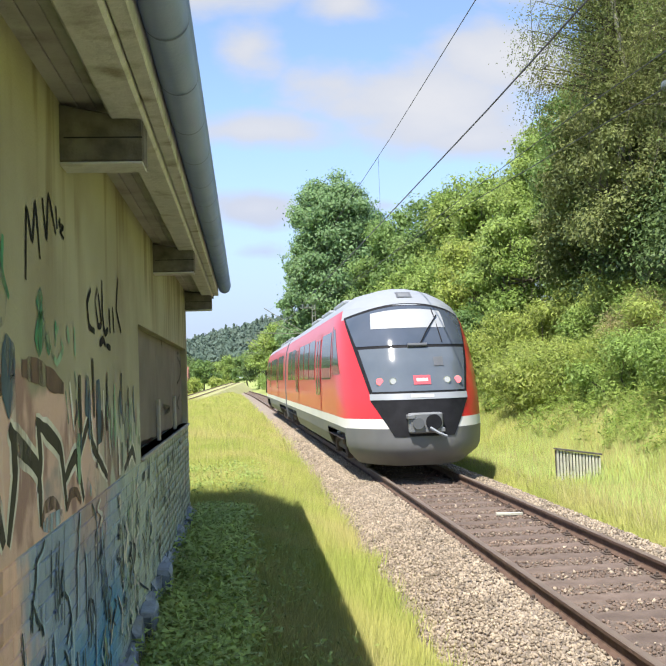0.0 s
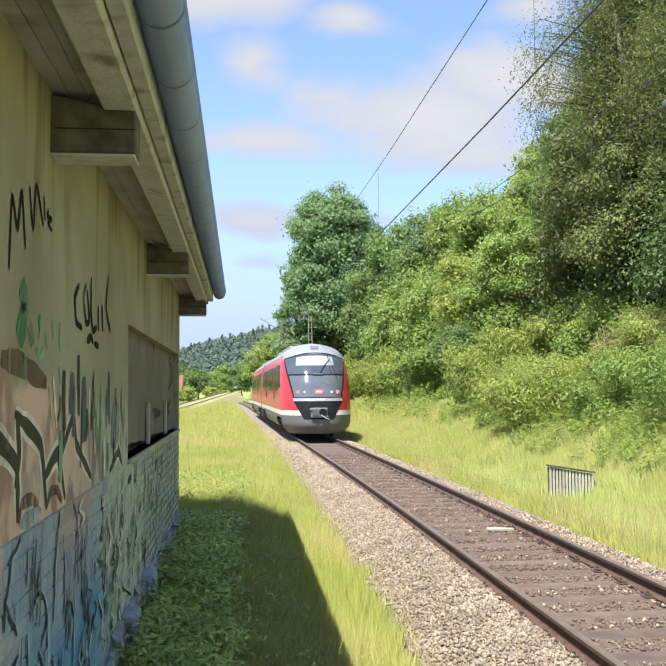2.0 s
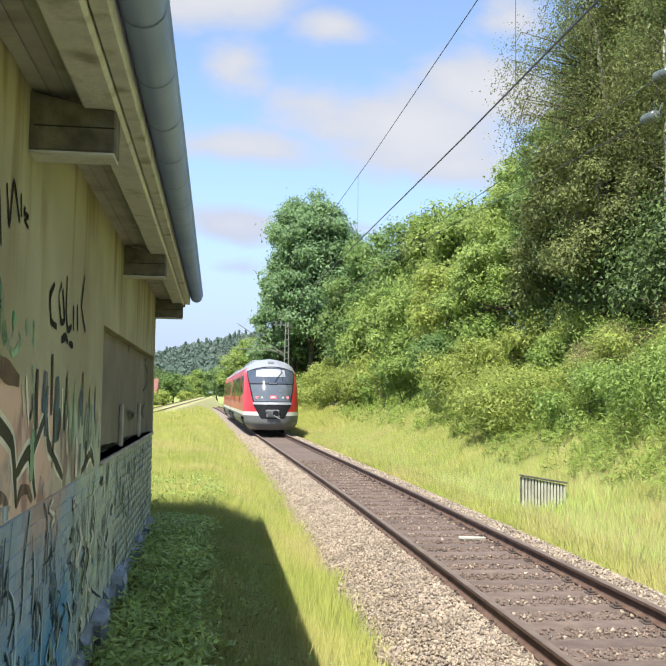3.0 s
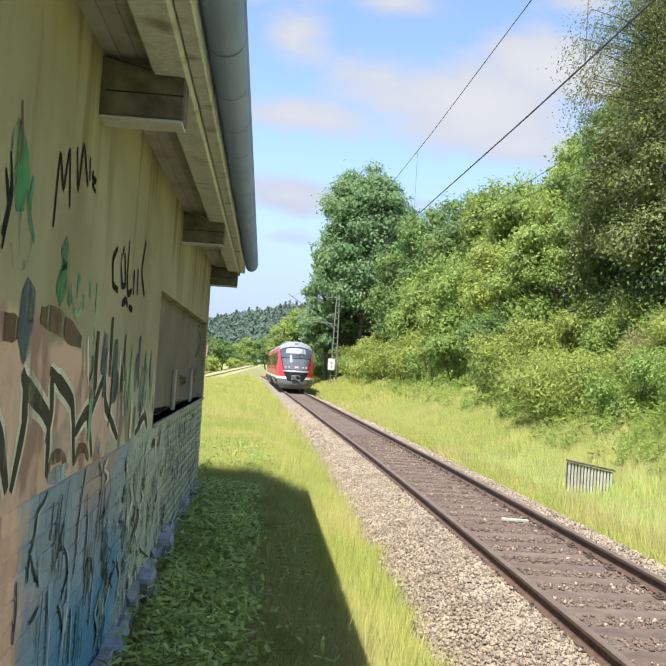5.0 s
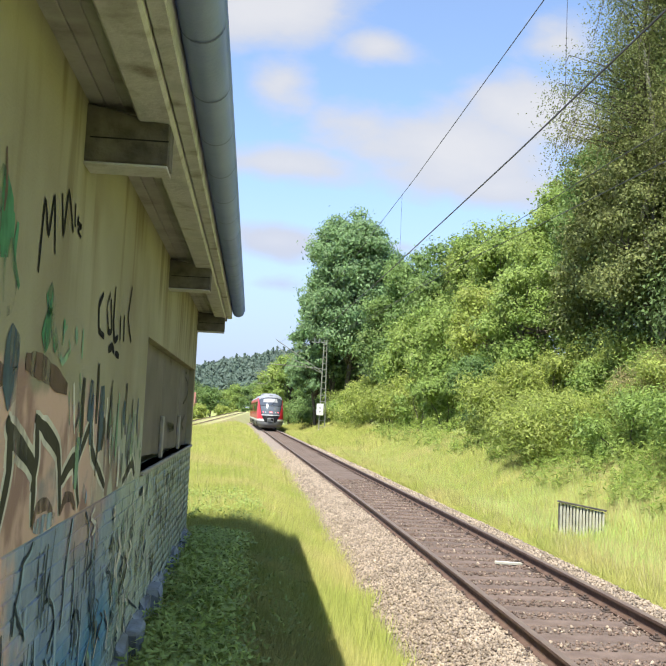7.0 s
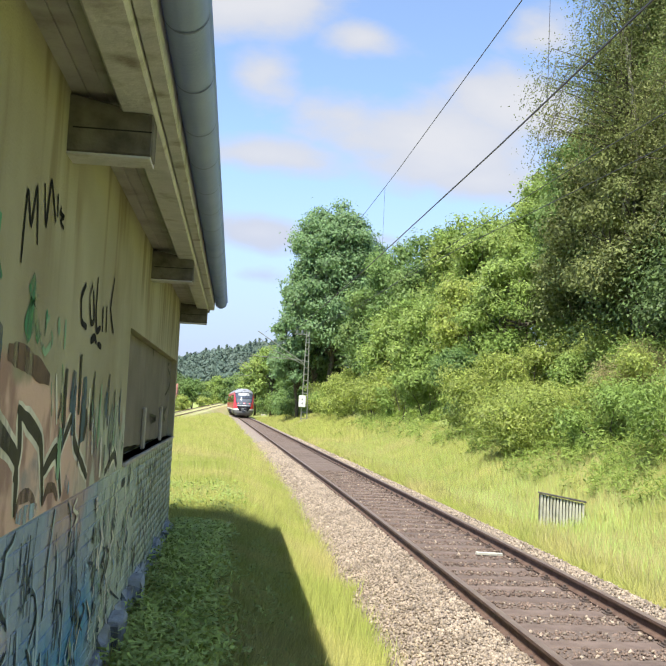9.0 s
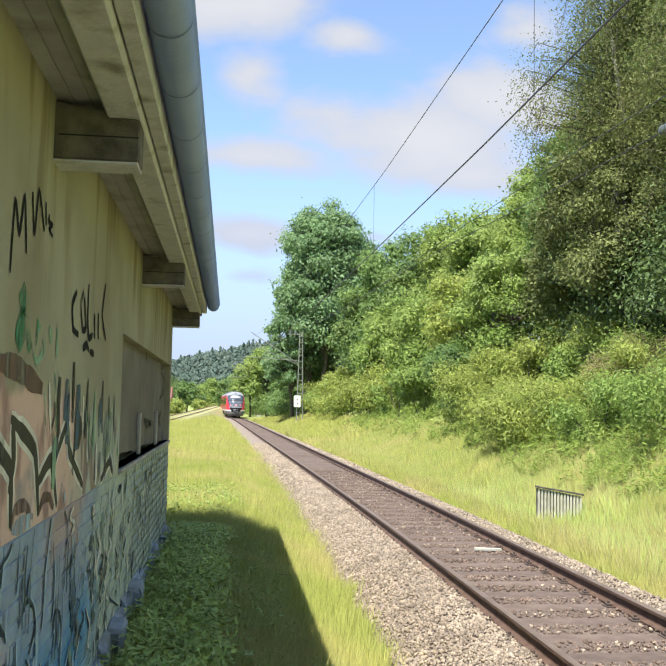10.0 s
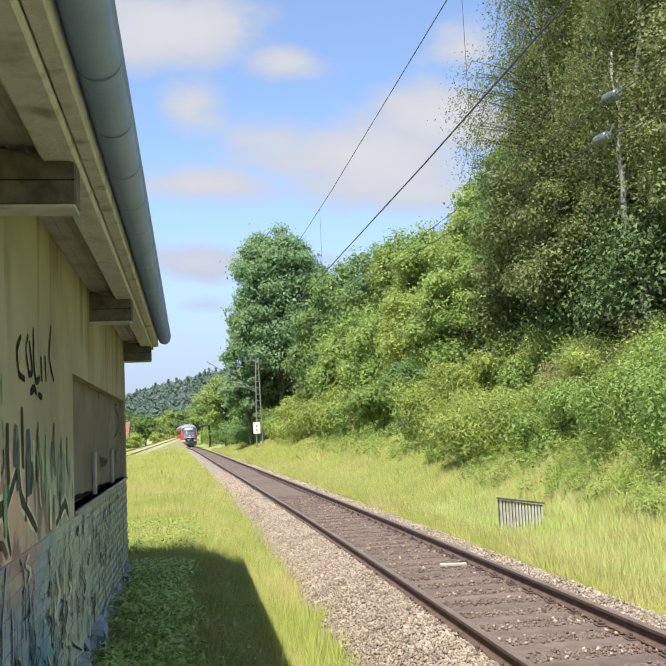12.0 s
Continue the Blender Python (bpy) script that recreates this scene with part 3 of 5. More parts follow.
stand("broadleaf_tree", 6.9, 99, 16.2, 3.3, "leaf_blue", GREEN, 14000, 0.46, 13, 0.05, 45, 0.3)
stand("broadleaf_tree", 11.4, 73, 11.0, 3.2, "leaf_mid", GREEN, 13000, 0.36, 14, 0.04)
stand("broadleaf_tree", 12.3, 71, 15.4, 3.6, "leaf_mid", GREEN, 13000, 0.36, 15)
stand("broadleaf_tree", 14.4, 66, 15.8, 3.8, "leaf_mid", GREEN, 13000, 0.34, 16)
stand("broadleaf_tree", 16.2, 62, 15.9, 3.6, "leaf_light", LIGHT, 13000, 0.33, 17)
stand("broadleaf_tree", 11.6, 62, 9.4, 3.2, "leaf_light", LIGHT, 12000, 0.32, 18)
stand("broadleaf_tree", 15.4, 54, 14.6, 3.4, "leaf_light", LIGHT, 13000, 0.30, 19)
stand("broadleaf_tree", 12.0, 54, 9.2, 3.0, "leaf_light", LIGHT, 12000, 0.28, 20)
stand("broadleaf_tree", 15.6, 48, 14.6, 2.9, "leaf_light", LIGHT, 14000, 0.27, 21)
stand("broadleaf_tree", 12.6, 47, 9.8, 2.7, "leaf_yellow", "yellow-green broadleaf tree in full leaf on the bank", 12000, 0.25, 22)
stand("broadleaf_tree", 15.4, 43, 15.4, 2.8, "leaf_light", LIGHT, 15000, 0.25, 23)
stand("broadleaf_tree", 15.8, 39, 15.4, 2.6, "leaf_mid", GREEN, 15000, 0.24, 24)
stand("broadleaf_tree", 12.6, 40, 9.6, 2.5, "leaf_light", LIGHT, 12000, 0.23, 25)
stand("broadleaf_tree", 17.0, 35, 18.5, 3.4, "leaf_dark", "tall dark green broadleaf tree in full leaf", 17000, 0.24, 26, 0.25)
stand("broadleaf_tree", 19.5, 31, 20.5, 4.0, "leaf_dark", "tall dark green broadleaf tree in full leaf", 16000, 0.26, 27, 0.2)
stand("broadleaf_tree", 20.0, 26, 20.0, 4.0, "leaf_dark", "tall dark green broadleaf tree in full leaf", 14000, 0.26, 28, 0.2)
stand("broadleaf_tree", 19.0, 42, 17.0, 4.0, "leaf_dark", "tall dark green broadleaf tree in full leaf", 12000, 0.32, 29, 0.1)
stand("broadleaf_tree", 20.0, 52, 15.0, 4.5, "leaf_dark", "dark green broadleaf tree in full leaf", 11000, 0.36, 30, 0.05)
stand("broadleaf_tree", 20.0, 64, 14.8, 4.5, "leaf_mid", GREEN, 11000, 0.40, 31, 0.05)
stand("broadleaf_tree", 17.0, 76, 15.0, 4.5, "leaf_mid", GREEN, 11000, 0.42, 32, 0.05)
stand("broadleaf_tree", 14.3, 35.0, 12.6, 2.8, "leaf_olive", OLIVE, 16000, 0.22, 33, 0.06)
stand("broadleaf_tree", 13.9, 30.5, 12.5, 2.4, "leaf_olive", OLIVE, 15000, 0.19, 34, 0.10)
stand("broadleaf_tree", 15.6, 23.5, 15.0, 3.0, "leaf_olive", OLIVE, 14000, 0.19, 35, 0.08)
stand("broadleaf_tree", 16.2, 33.0, 19.0, 2.6, "leaf_olive", OLIVE, 18000, 0.20, 36, 0.22, 46, 0.3)
stand("broadleaf_tree", 16.4, 31.0, 21.0, 2.8, "leaf_mid", GREEN, 18000, 0.20, 37, 0.35, 40, 0.3)
stand("broadleaf_tree", 17.5, 27.0, 19.0, 3.0, "leaf_olive", OLIVE, 16000, 0.20, 38, 0.25, 40, 0.3)
stand("broadleaf_tree", 14.2, 37.0, 14.4, 2.2, "leaf_mid", GREEN, 14000, 0.21, 39, 0.12, 40, 0.3)
# added trees close gaps in the wood; dark leaves stand in for shade
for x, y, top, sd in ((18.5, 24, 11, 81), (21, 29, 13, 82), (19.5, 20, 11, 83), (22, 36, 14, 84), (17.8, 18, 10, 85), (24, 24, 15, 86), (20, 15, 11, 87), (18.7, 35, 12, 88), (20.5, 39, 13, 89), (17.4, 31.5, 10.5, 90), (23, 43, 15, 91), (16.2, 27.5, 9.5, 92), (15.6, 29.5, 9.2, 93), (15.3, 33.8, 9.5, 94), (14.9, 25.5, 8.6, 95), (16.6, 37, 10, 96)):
    stand("broadleaf_tree", x, y, top, 3.2, "leaf_dark", "broadleaf tree filling the wood, its shade put into dark leaf colour", 6500 if sd > 91 else 4500, 0.22 if sd > 91 else 0.33, sd, 0.0, 22, 0.42)


def birch(x, y, top, trunk_lean, seed, sprays, leaf="leaf_olive", arm=0, most=2.9):
    """Birch: white leaning trunk, thin limbs and hanging sprays of small leaves."""
    rnd = random.Random(seed)
    z0 = ground_z(x, y) - 0.2
    root = empty("birch_tree", "white-barked birch with thin drooping leafy twigs", "tree", "trees on the bank", (x, y, z0))
    h = top - z0
    tip = Vector((trunk_lean[0], trunk_lean[1], h))
    v, f = limb(rnd, (0, 0, 0), tip, 0.17, 0.03, 9, 0.05, 10)
    mesh_object("trunk", v, f, "birch_bark", root, smooth=True)
    pts, nrm, twigs = [], [], []
    for k in range(sprays + arm):
        hh = rnd.uniform(0.42, 0.98)
        a = rnd.uniform(0, 2 * math.pi)
        reach = rnd.uniform(0.6, most) * (1.25 - hh * 0.6)
        if k >= sprays:
            hh, a, reach = rnd.uniform(0.50, 0.70), math.pi + rnd.uniform(-0.5, 0.5), rnd.uniform(1.2, 3.3)
        p0 = tip * hh
        p1 = p0 + Vector((math.cos(a) * reach, math.sin(a) * reach, rnd.uniform(0.4, 1.4)))
        p2 = p1 + Vector((math.cos(a) * 0.5, math.sin(a) * 0.5, -rnd.uniform(0.8, 2.4)))
        twigs.append(limb(rnd, p0, p1, 0.035, 0.012, 4, 0.1, 3))
        twigs.append(limb(rnd, p1, p2, 0.012, 0.004, 3, 0.08, 3))
        n = 420 if k < sprays else 260
        t = np.sort(RNG.random(n))[:, None]
        base = np.where(t < 0.35, np.array(p0 + (p1 - p0) * 0.5) * (1 - t / 0.35) + np.array(p1) * (t / 0.35), np.array(p1) * (1 - (t - 0.35) / 0.65) + np.array(p2) * ((t - 0.35) / 0.65))
        pts.append(base + RNG.normal(0, 1, (n, 3)) * (0.32, 0.32, 0.28))
        nrm.append(RNG.normal(0, 1, (n, 3)) + (0, 0, 0.3))
    v, f = merge(twigs)
    tagged(mesh_object("branchwork", v, f, "bark", root), kind="stuff")
    leaf_cloud("crown", np.concatenate(pts), np.concatenate(nrm), 0.068, leaf, root)
    return root


birch(14.3, 31.0, 20.0, (-0.9, 0.2), 41, 100, arm=26, most=1.9)
birch(16.6, 30.0, 18.5, (-1.3, 0.0), 43, 90)
birch(14.8, 26.5, 19.0, (0.5, 0.5), 44, 90)
birch(14.0, 26.0, 13.5, (-0.25, 0.3), 47, 16, most=1.6)
bi = 0
for y, xs in ((11.5, (9.8, 11.8)), (14, (9.4, 11.4, 13.4)), (17, (9.5, 11.2, 13)), (20, (9.6, 11.4, 13.4)), (23.5, (9.3, 11.2, 13)), (27, (9.2, 11, 12.8)), (31, (9.0, 10.9, 12.6)), (36, (8.9, 10.8, 12.6)), (41, (8.8, 10.6)), (47, (8.6, 10.5)), (53, (8.4, 10.4)), (60, (8.8, 10.6)), (67, (9.0, 10.8)), (75, (9.2, 11)), (84, (9.2, 11)), (95, (8.4, 10.4)), (104, (7.6, 9.6)), (114, (7.0, 9.6))):
    for x in xs:
        bi += 1
        rnd = random.Random(bi)
        tall = 1.25 if y > 33 else 0.8
        x += 0.8 if y < 30 else 1.3
        kind = rnd.choice(["leaf_light", "leaf_yellow", "leaf_yellow", "leaf_light"] if y < 40 else ["leaf_light", "leaf_light", "leaf_yellow", "leaf_mid"])
        bush(x + rnd.uniform(-0.4, 0.4), y + rnd.uniform(-1, 1), rnd.uniform(2.1, 3.3) * tall, rnd.uniform(1.4, 2.1), kind, {"leaf_light": "dense light green bush in full leaf", "leaf_yellow": "yellow-green bush in full leaf", "leaf_mid": "dense green bush in full leaf"}[kind], (8600 if y < 50 else 3200), (0.066 if y < 50 else 0.09) + 0.0020 * y, bi)
for k in range(13):
    y = 57 + 4.8 * k
    rnd = random.Random(300 + k)
    bush(track_x(y) + 7.0 + rnd.uniform(-0.5, 0.5), y, rnd.uniform(2.4, 3.4), rnd.uniform(1.7, 2.3), rnd.choice(["leaf_light", "leaf_yellow"]), "light green bush at the foot of the wood", 3000, 0.2, 300 + k)
for k in range(16):
    y = 104 + 6.2 * k
    rnd = random.Random(400 + k)
    bush(track_x(y) + 5.6 + rnd.uniform(-0.7, 0.7), y, rnd.uniform(3.0, 4.2), rnd.uniform(2.2, 2.9), rnd.choice(["leaf_light", "leaf_mid"]), "far green bush beside the line", 1700, 0.3, 400 + k)
for x, y, seed in ((11.3, 25.5, 201), (12.6, 27.0, 202), (13.8, 25.0, 203)):
    bush(x, y, 2.3, 1.3, "leaf_dry", "half-dead bush of bare yellow-brown twigs", 2600, 0.36, seed, slim=0.018)


# ---- train ----
HALF = ((0.22, 1.10), (0.45, 1.33), (0.6, 1.38), (0.95, 1.41), (1.5, 1.415), (2.2, 1.41), (2.7, 1.38), (3.1, 1.33), (3.45, 1.22), (3.62, 1.08), (3.76, 0.86), (3.86, 0.58), (3.92, 0.28), (3.935, 0.02))
RAKE = ((0.22, 0.30), (0.45, 0.05), (0.6, 0.0), (0.95, 0.03), (1.5, 0.15), (2.2, 0.46), (2.7, 0.76), (3.1, 1.06), (3.45, 1.40), (3.62, 1.64), (3.76, 1.92), (3.86, 2.28), (3.92, 2.75), (3.935, 3.10))


def along(table, z):
    zs, vs = zip(*table)
    return float(np.interp(z, zs, vs))


def nose(u, z, off=0.0):
    """A place on the rounded end of the car; u runs from side to side."""
    x, y = u * along(HALF, z), along(RAKE, z) + 1.15 * abs(u) ** 3
    n = Vector((u * 0.9 * abs(u) + 0.0, -1.0, 0.35 if z > 0.8 else -0.1)).normalized()
    return Vector((x, y, z)) + n * off


def nose_patch(z0, z1, left, right, off, nz=8, nu=10, arch=0.0):
    """Part of the end between two edges, which are functions of the height."""
    vs, fs = [], []
    for i in range(nz + 1):
        zr = z0 + (z1 - z0) * i / nz
        for j in range(nu + 1):
            u = left(zr) + (right(zr) - left(zr)) * j / nu
            z = zr - arch * i / nz * u * u
            vs.append(nose(u, z, off))
    w = nu + 1
    fs = [(i * w + j, i * w + j + 1, (i + 1) * w + j + 1, (i + 1) * w + j) for i in range(nz) for j in range(nu)]
    return vs, fs


def side_patch(s, y0, y1, z0, z1, off, nz=4, slant=0.0):
    vs, fs = [], []
    for i in range(nz + 1):
        z = z0 + (z1 - z0) * i / nz
        for j, y in enumerate((y0 + slant * (z - z0), y1)):
            vs.append(Vector((s * (along(HALF, z) + off), y, z)))
    fs = [(2 * i, 2 * i + 1, 2 * i + 3, 2 * i + 2) if s > 0 else (2 * i + 2, 2 * i + 3, 2 * i + 1, 2 * i) for i in range(nz)]
    return vs, fs


def turned(vf, m):
    return [m @ v for v in vf[0]], vf[1]


def disc(c, r, axis_y=True, n=20, depth=0.02):
    """Short cylinder facing -y."""
    vs = [Vector((c[0] + r * math.cos(2 * math.pi * k / n), c[1] + dy, c[2] + r * math.sin(2 * math.pi * k / n))) for dy in (0, depth) for k in range(n)]
    fs = [tuple(range(n)), tuple(range(2 * n - 1, n - 1, -1))] + [(k, n + k, n + (k + 1) % n, (k + 1) % n) for k in range(n)]
    return vs, fs


def wheel(x, y, r=0.42):
    vs = [Vector((x + dx, y + r * math.cos(2 * math.pi * k / 24), 0.0 + r + r * math.sin(2 * math.pi * k / 24))) for dx in (-0.065, 0.065) for k in range(24)]
    fs = [tuple(range(24)), tuple(range(47, 23, -1))] + [(k, 24 + k, 24 + (k + 1) % 24, (k + 1) % 24) for k in range(24)]
    return vs, fs


def build_car(root, m, first):
    """One car with its rounded end at y = 0 and its coupling end at y = 20.4."""
    L = 20.4
    def put(name, vf, material, label="", smooth=False, parent=root):
        v, f = turned(vf, m)
        bm = bmesh_from(v, f)
        bmesh.ops.recalc_face_normals(bm, faces=bm.faces)
        return part(name, bm, material, parent, label, smooth)
    one = lambda z: 1.0
    neg = lambda z: -1.0
    def shell(z0, z1, nz, material, name, label="", ends=(True, True)):
        a = nose_patch(z0, z1, neg, one, 0, nz, 16)
        pieces = [a]
        for s in (-1, 1):
            vs, fs = [], []
            for i in range(nz + 1):
                z = z0 + (z1 - z0) * i / nz
                yf = along(RAKE, z) + 1.15
                for y in (yf, yf + 1.5, L):
                    vs.append(Vector((s * along(HALF, z), y, z)))
            fs = [(i * 3 + j, i * 3 + j + 1, i * 3 + j + 4, i * 3 + j + 3) for i in range(nz) for j in range(2)]
            pieces.append((vs, fs))
        v, f = merge(pieces)
        bm = bmesh_from([m @ p for p in v], f)
        bmesh.ops.remove_doubles(bm, verts=bm.verts, dist=0.002)
        bmesh.ops.recalc_face_normals(bm, faces=bm.faces)
        return part(name, bm, material, root, label, True)
    # apron round the end, and along each side a skirt with gaps for the running gear
    apron = [nose_patch(0.22, 0.95, neg, one, 0, 6, 16)]
    for s in (-1, 1):
        for z0, z1, ya, yb in ((0.22, 0.95, 0.0, 0.15), (0.84, 0.95, 0.15, 4.6), (0.40, 0.95, 4.6, 15.2), (0.84, 0.95, 15.2, L)):
            vs = [Vector((s * along(HALF, z), y if y > 3 else along(RAKE, z) + 1.15 + y, z)) for z in (z0, (z0 + z1) / 2, z1) for y in (ya, yb)]
            side = (vs, [(0, 1, 3, 2), (2, 3, 5, 4)])
            if ya == 0.0:
                apron.append(side)
            else:
                put("skirt", side, "skirt_grey", "grimy grey side skirt")
    put("apron", merge(apron), "skirt_grey", "dark grey front apron", True)
    shell(0.95, 1.14, 2, "train_white", "stripe", "white waist stripe above the skirt")
    shell(1.14, 3.42, 14, "red", "body", "glossy traffic-red body shell")
    shell(3.42, 3.935, 9, "light_grey", "roof", "light grey rounded roof")
    # floor and end wall close the shell
    put("floor", (  # dark underside
        [Vector((sx * 1.38, y, 0.68)) for y in (1.9, L) for sx in (-1, 1)], [(0, 1, 3, 2)]), "under")
    end = [Vector((s * along(HALF, z), L, z)) for s in (1,) for z, _ in HALF] + [Vector((-along(HALF, z), L, z)) for z, _ in reversed(HALF)]
    put("end_wall", (end, [tuple(range(len(end)))]), "dark_grey")
    # end: windscreen, lamp panel, bands
    edge = lambda a, za, b, zb: (lambda z: a + (b - a) * (z - za) / (zb - za))
    R, Lf = edge(0.70, 1.62, 0.90, 3.45), edge(-0.70, 1.62, -0.90, 3.45)
    put("windscreen_surround", nose_patch(1.50, 3.48, edge(-0.67, 1.5, -0.955, 3.48), edge(0.67, 1.5, 0.955, 3.48), 0.012, 16, 18, 0.26), "black", "black windscreen surround", True)
    put("brow", nose_patch(3.44, 3.475, lambda z: -0.985, lambda z: 0.985, 0.007, 4, 18, 0.30), "light_grey", "light grey brow over the windscreen", True)
    ws = put("windscreen", nose_patch(2.58, 3.42, edge(-0.80, 2.58, -0.925, 3.42), edge(0.80, 2.58, 0.925, 3.42), 0.022, 10, 18, 0.26), "windscreen_reflection_glass", "curved tinted windscreen, a bluish reflection put into its colour", True)
    put("blind", nose_patch(2.93, 3.34, lambda z: -0.60, lambda z: 0.52, 0.030, 5, 10, 0.2), "white_blind", "white roller blind behind the windscreen", True, ws)
    lamp = put("lamp_panel", nose_patch(1.66, 2.52, edge(-0.65, 1.66, -0.78, 2.52), edge(0.65, 1.66, 0.78, 2.52), 0.022, 8, 14), "lamp_reflection_glass", "clear cover over the lamps", True)
    put("trim", nose_patch(1.50, 1.62, lambda z: -0.69, lambda z: 0.69, 0.02, 2, 14), "light_grey", "grey trim strip with a number plate", True)
    put("number_bar", nose_patch(1.535, 1.585, lambda z: -0.16, lambda z: 0.16, 0.03, 1, 4), "train_white")
    put("coupling_recess", nose_patch(0.80, 1.50, edge(-0.42, 0.8, -0.69, 1.5), edge(0.42, 0.8, 0.69, 1.5), 0.012, 8, 12), "black", "black panel around the coupler", True)
    for s in (-1, 1):
        for k, (u, mt, lb) in enumerate(((0.55, "tail_light", "red tail lamp"), (0.38, "head_light", "clear round headlamp"))):
            p = nose(s * u, 1.86, 0.02)
            r = put("lamp", disc((p.x, p.y - 0.02, p.z), 0.085 if k == 0 else 0.075), "chrome", lb, False, lamp)
            put("lens", disc((p.x, p.y - 0.035, p.z), 0.068 if k == 0 else 0.055), mt, "", False, lamp)
    put("emblem", nose_patch(1.78, 1.96, lambda z: -0.10, lambda z: 0.14, 0.034, 1, 4), "emblem", "red and white plate", False, lamp)
    put("emblem_bar", nose_patch(1.84, 1.90, lambda z: -0.06, lambda z: 0.10, 0.040, 1, 4), "train_white", "", False, lamp)
    put("bracket", nose_patch(2.14, 2.32, lambda z: 0.22, lambda z: 0.36, 0.034, 1, 2), "dark_grey", "", False, lamp)
    # wiper
    pts = [nose(0.05, 2.55, 0.06), nose(0.20, 2.85, 0.07), nose(0.42, 3.18, 0.06)]
    put("wiper", tube(pts, 0.014, 5), "black")
    put("wiper_blade", tube([nose(0.40, 2.62, 0.05), nose(0.38, 3.34, 0.05)], 0.012, 5), "black")
    put("wiper_motor", tube([nose(-0.12, 2.56, 0.05), nose(0.16, 2.56, 0.05)], 0.04, 8), "dark_grey")
    # roof hatch lamp
    put("marker_lamp", ([Vector((x, 1.66 + dz * 1.9 - d, 3.625 + dz)) for d in (0, 0.03) for x, dz in ((-0.16, 0), (0.16, 0), (0.16, 0.13), (-0.16, 0.13))], [(0, 1, 2, 3), (7, 6, 5, 4), (0, 4, 5, 1), (1, 5, 6, 2), (2, 6, 7, 3), (3, 7, 4, 0)]), "dark_grey")
    put("marker_lens", ([Vector((x, 1.66 + dz * 1.9 - 0.034, 3.625 + dz)) for x, dz in ((-0.11, 0.03), (0.11, 0.03), (0.11, 0.10), (-0.11, 0.10))], [(0, 1, 2, 3)]), "light_skirt")
    # coupler
    bm = bmesh.new()
    add_box(bm, -0.33, 0.33, -0.10, 0.30, 0.86, 1.25, 0.03)
    add_box(bm, -0.36, -0.22, -0.13, 0.2, 1.14, 1.22, 0.01)
    add_box(bm, 0.2, 0.36, -0.13, 0.2, 0.88, 0.96, 0.01)
    bm.transform(m)
    cp = part("coupler", bm, "light_skirt", root, "grey automatic coupler with electric contacts box")
    put("coupler_cone", disc((0.14, -0.16, 1.07), 0.15, depth=0.1), "black", "", False, cp)
    put("coupler_funnel", disc((-0.16, -0.15, 1.05), 0.11, depth=0.08), "dark_grey", "", False, cp)
    put("coupler_hook", tube([Vector((0.05, -0.18, 0.97)), Vector((0.22, -0.22, 0.86)), Vector((0.36, -0.22, 0.80))], 0.03, 6), "light_grey", "", False, cp)
    for s in (-1, 1):
        # cab side window and door
        cab = put("cab_window", side_patch(s, 1.75, 3.1, 2.05, 3.05, 0.008, 5, 1.1), "glass", "wedge-shaped cab side window", False)
        put("cab_window_strip", side_patch(s, 3.2, 3.35, 2.0, 3.12, 0.008), "glass")
        # passenger windows with doors between
        for a, b2, kind in ((3.55, 5.6, "w"), (5.9, 7.2, "d"), (7.6, 9.3, "w"), (9.5, 11.2, "w"), (11.4, 13.1, "w"), (13.5, 14.8, "d"), (15.1, 16.9, "w"), (17.1, 19.0, "w")):
            if kind == "w":
                put("side_window", side_patch(s, a, b2, 1.95, 3.02, 0.008), "glass")
            else:
                d = put("door", side_patch(s, a, b2, 1.16, 3.12, 0.012, 6), "red", "red double-leaf sliding door")
                for k in (0, 1):
                    y0 = a + 0.12 + k * (b2 - a) / 2
                    put("door_window", side_patch(s, y0, y0 + 0.42, 1.55, 2.95, 0.018), "glass", "", False, d)
    for yb in (3.4, 18.4):
        for dy in (-0.95, 0.95):
            for sx in (-0.75, 0.75):
                put("wheel", wheel(sx, yb + dy), "under", "", True)
        for sx in (-1.1, 1.1):
            bm = box(sx - 0.10, sx + 0.10, yb - 1.4, yb + 1.4, 0.36, 0.62, 0.03)
            bm.transform(m)
            frame_part = part("bogie_frame", bm, "under", root)
            for dy in (-0.95, 0.95):
                ax = box(sx - 0.05, sx + 0.16 * (1 if sx > 0 else -1) + 0.05, yb + dy - 0.16, yb + dy + 0.16, 0.27, 0.56, 0.03)
                ax.transform(m)
                part("axle_box", ax, "iron", frame_part)
                put("spring", tube([Vector((sx * 1.06, yb + dy * 0.55, 0.5)), Vector((sx * 1.06, yb + dy * 0.55, 0.9))], 0.10, 10), "iron", "", True, frame_part)
            put("damper", tube([Vector((sx * 1.12, yb - 0.4, 0.78)), Vector((sx * 1.12, yb + 0.5, 0.7))], 0.045, 8), "dark_grey", "", True, frame_part)
    bm = box(-1.15, 1.15, 5.5, 16.2, 0.28, 0.9, 0.05)
    bm.transform(m)
    part("engine_pod", bm, "under", root)
    for y in (6.0, 9.5, 13.0):
        bm = box(-0.75, 0.75, y, y + 2.2, 3.84, 3.97, 0.04)
        bm.transform(m)
        part("roof_unit", bm, "light_grey", root)


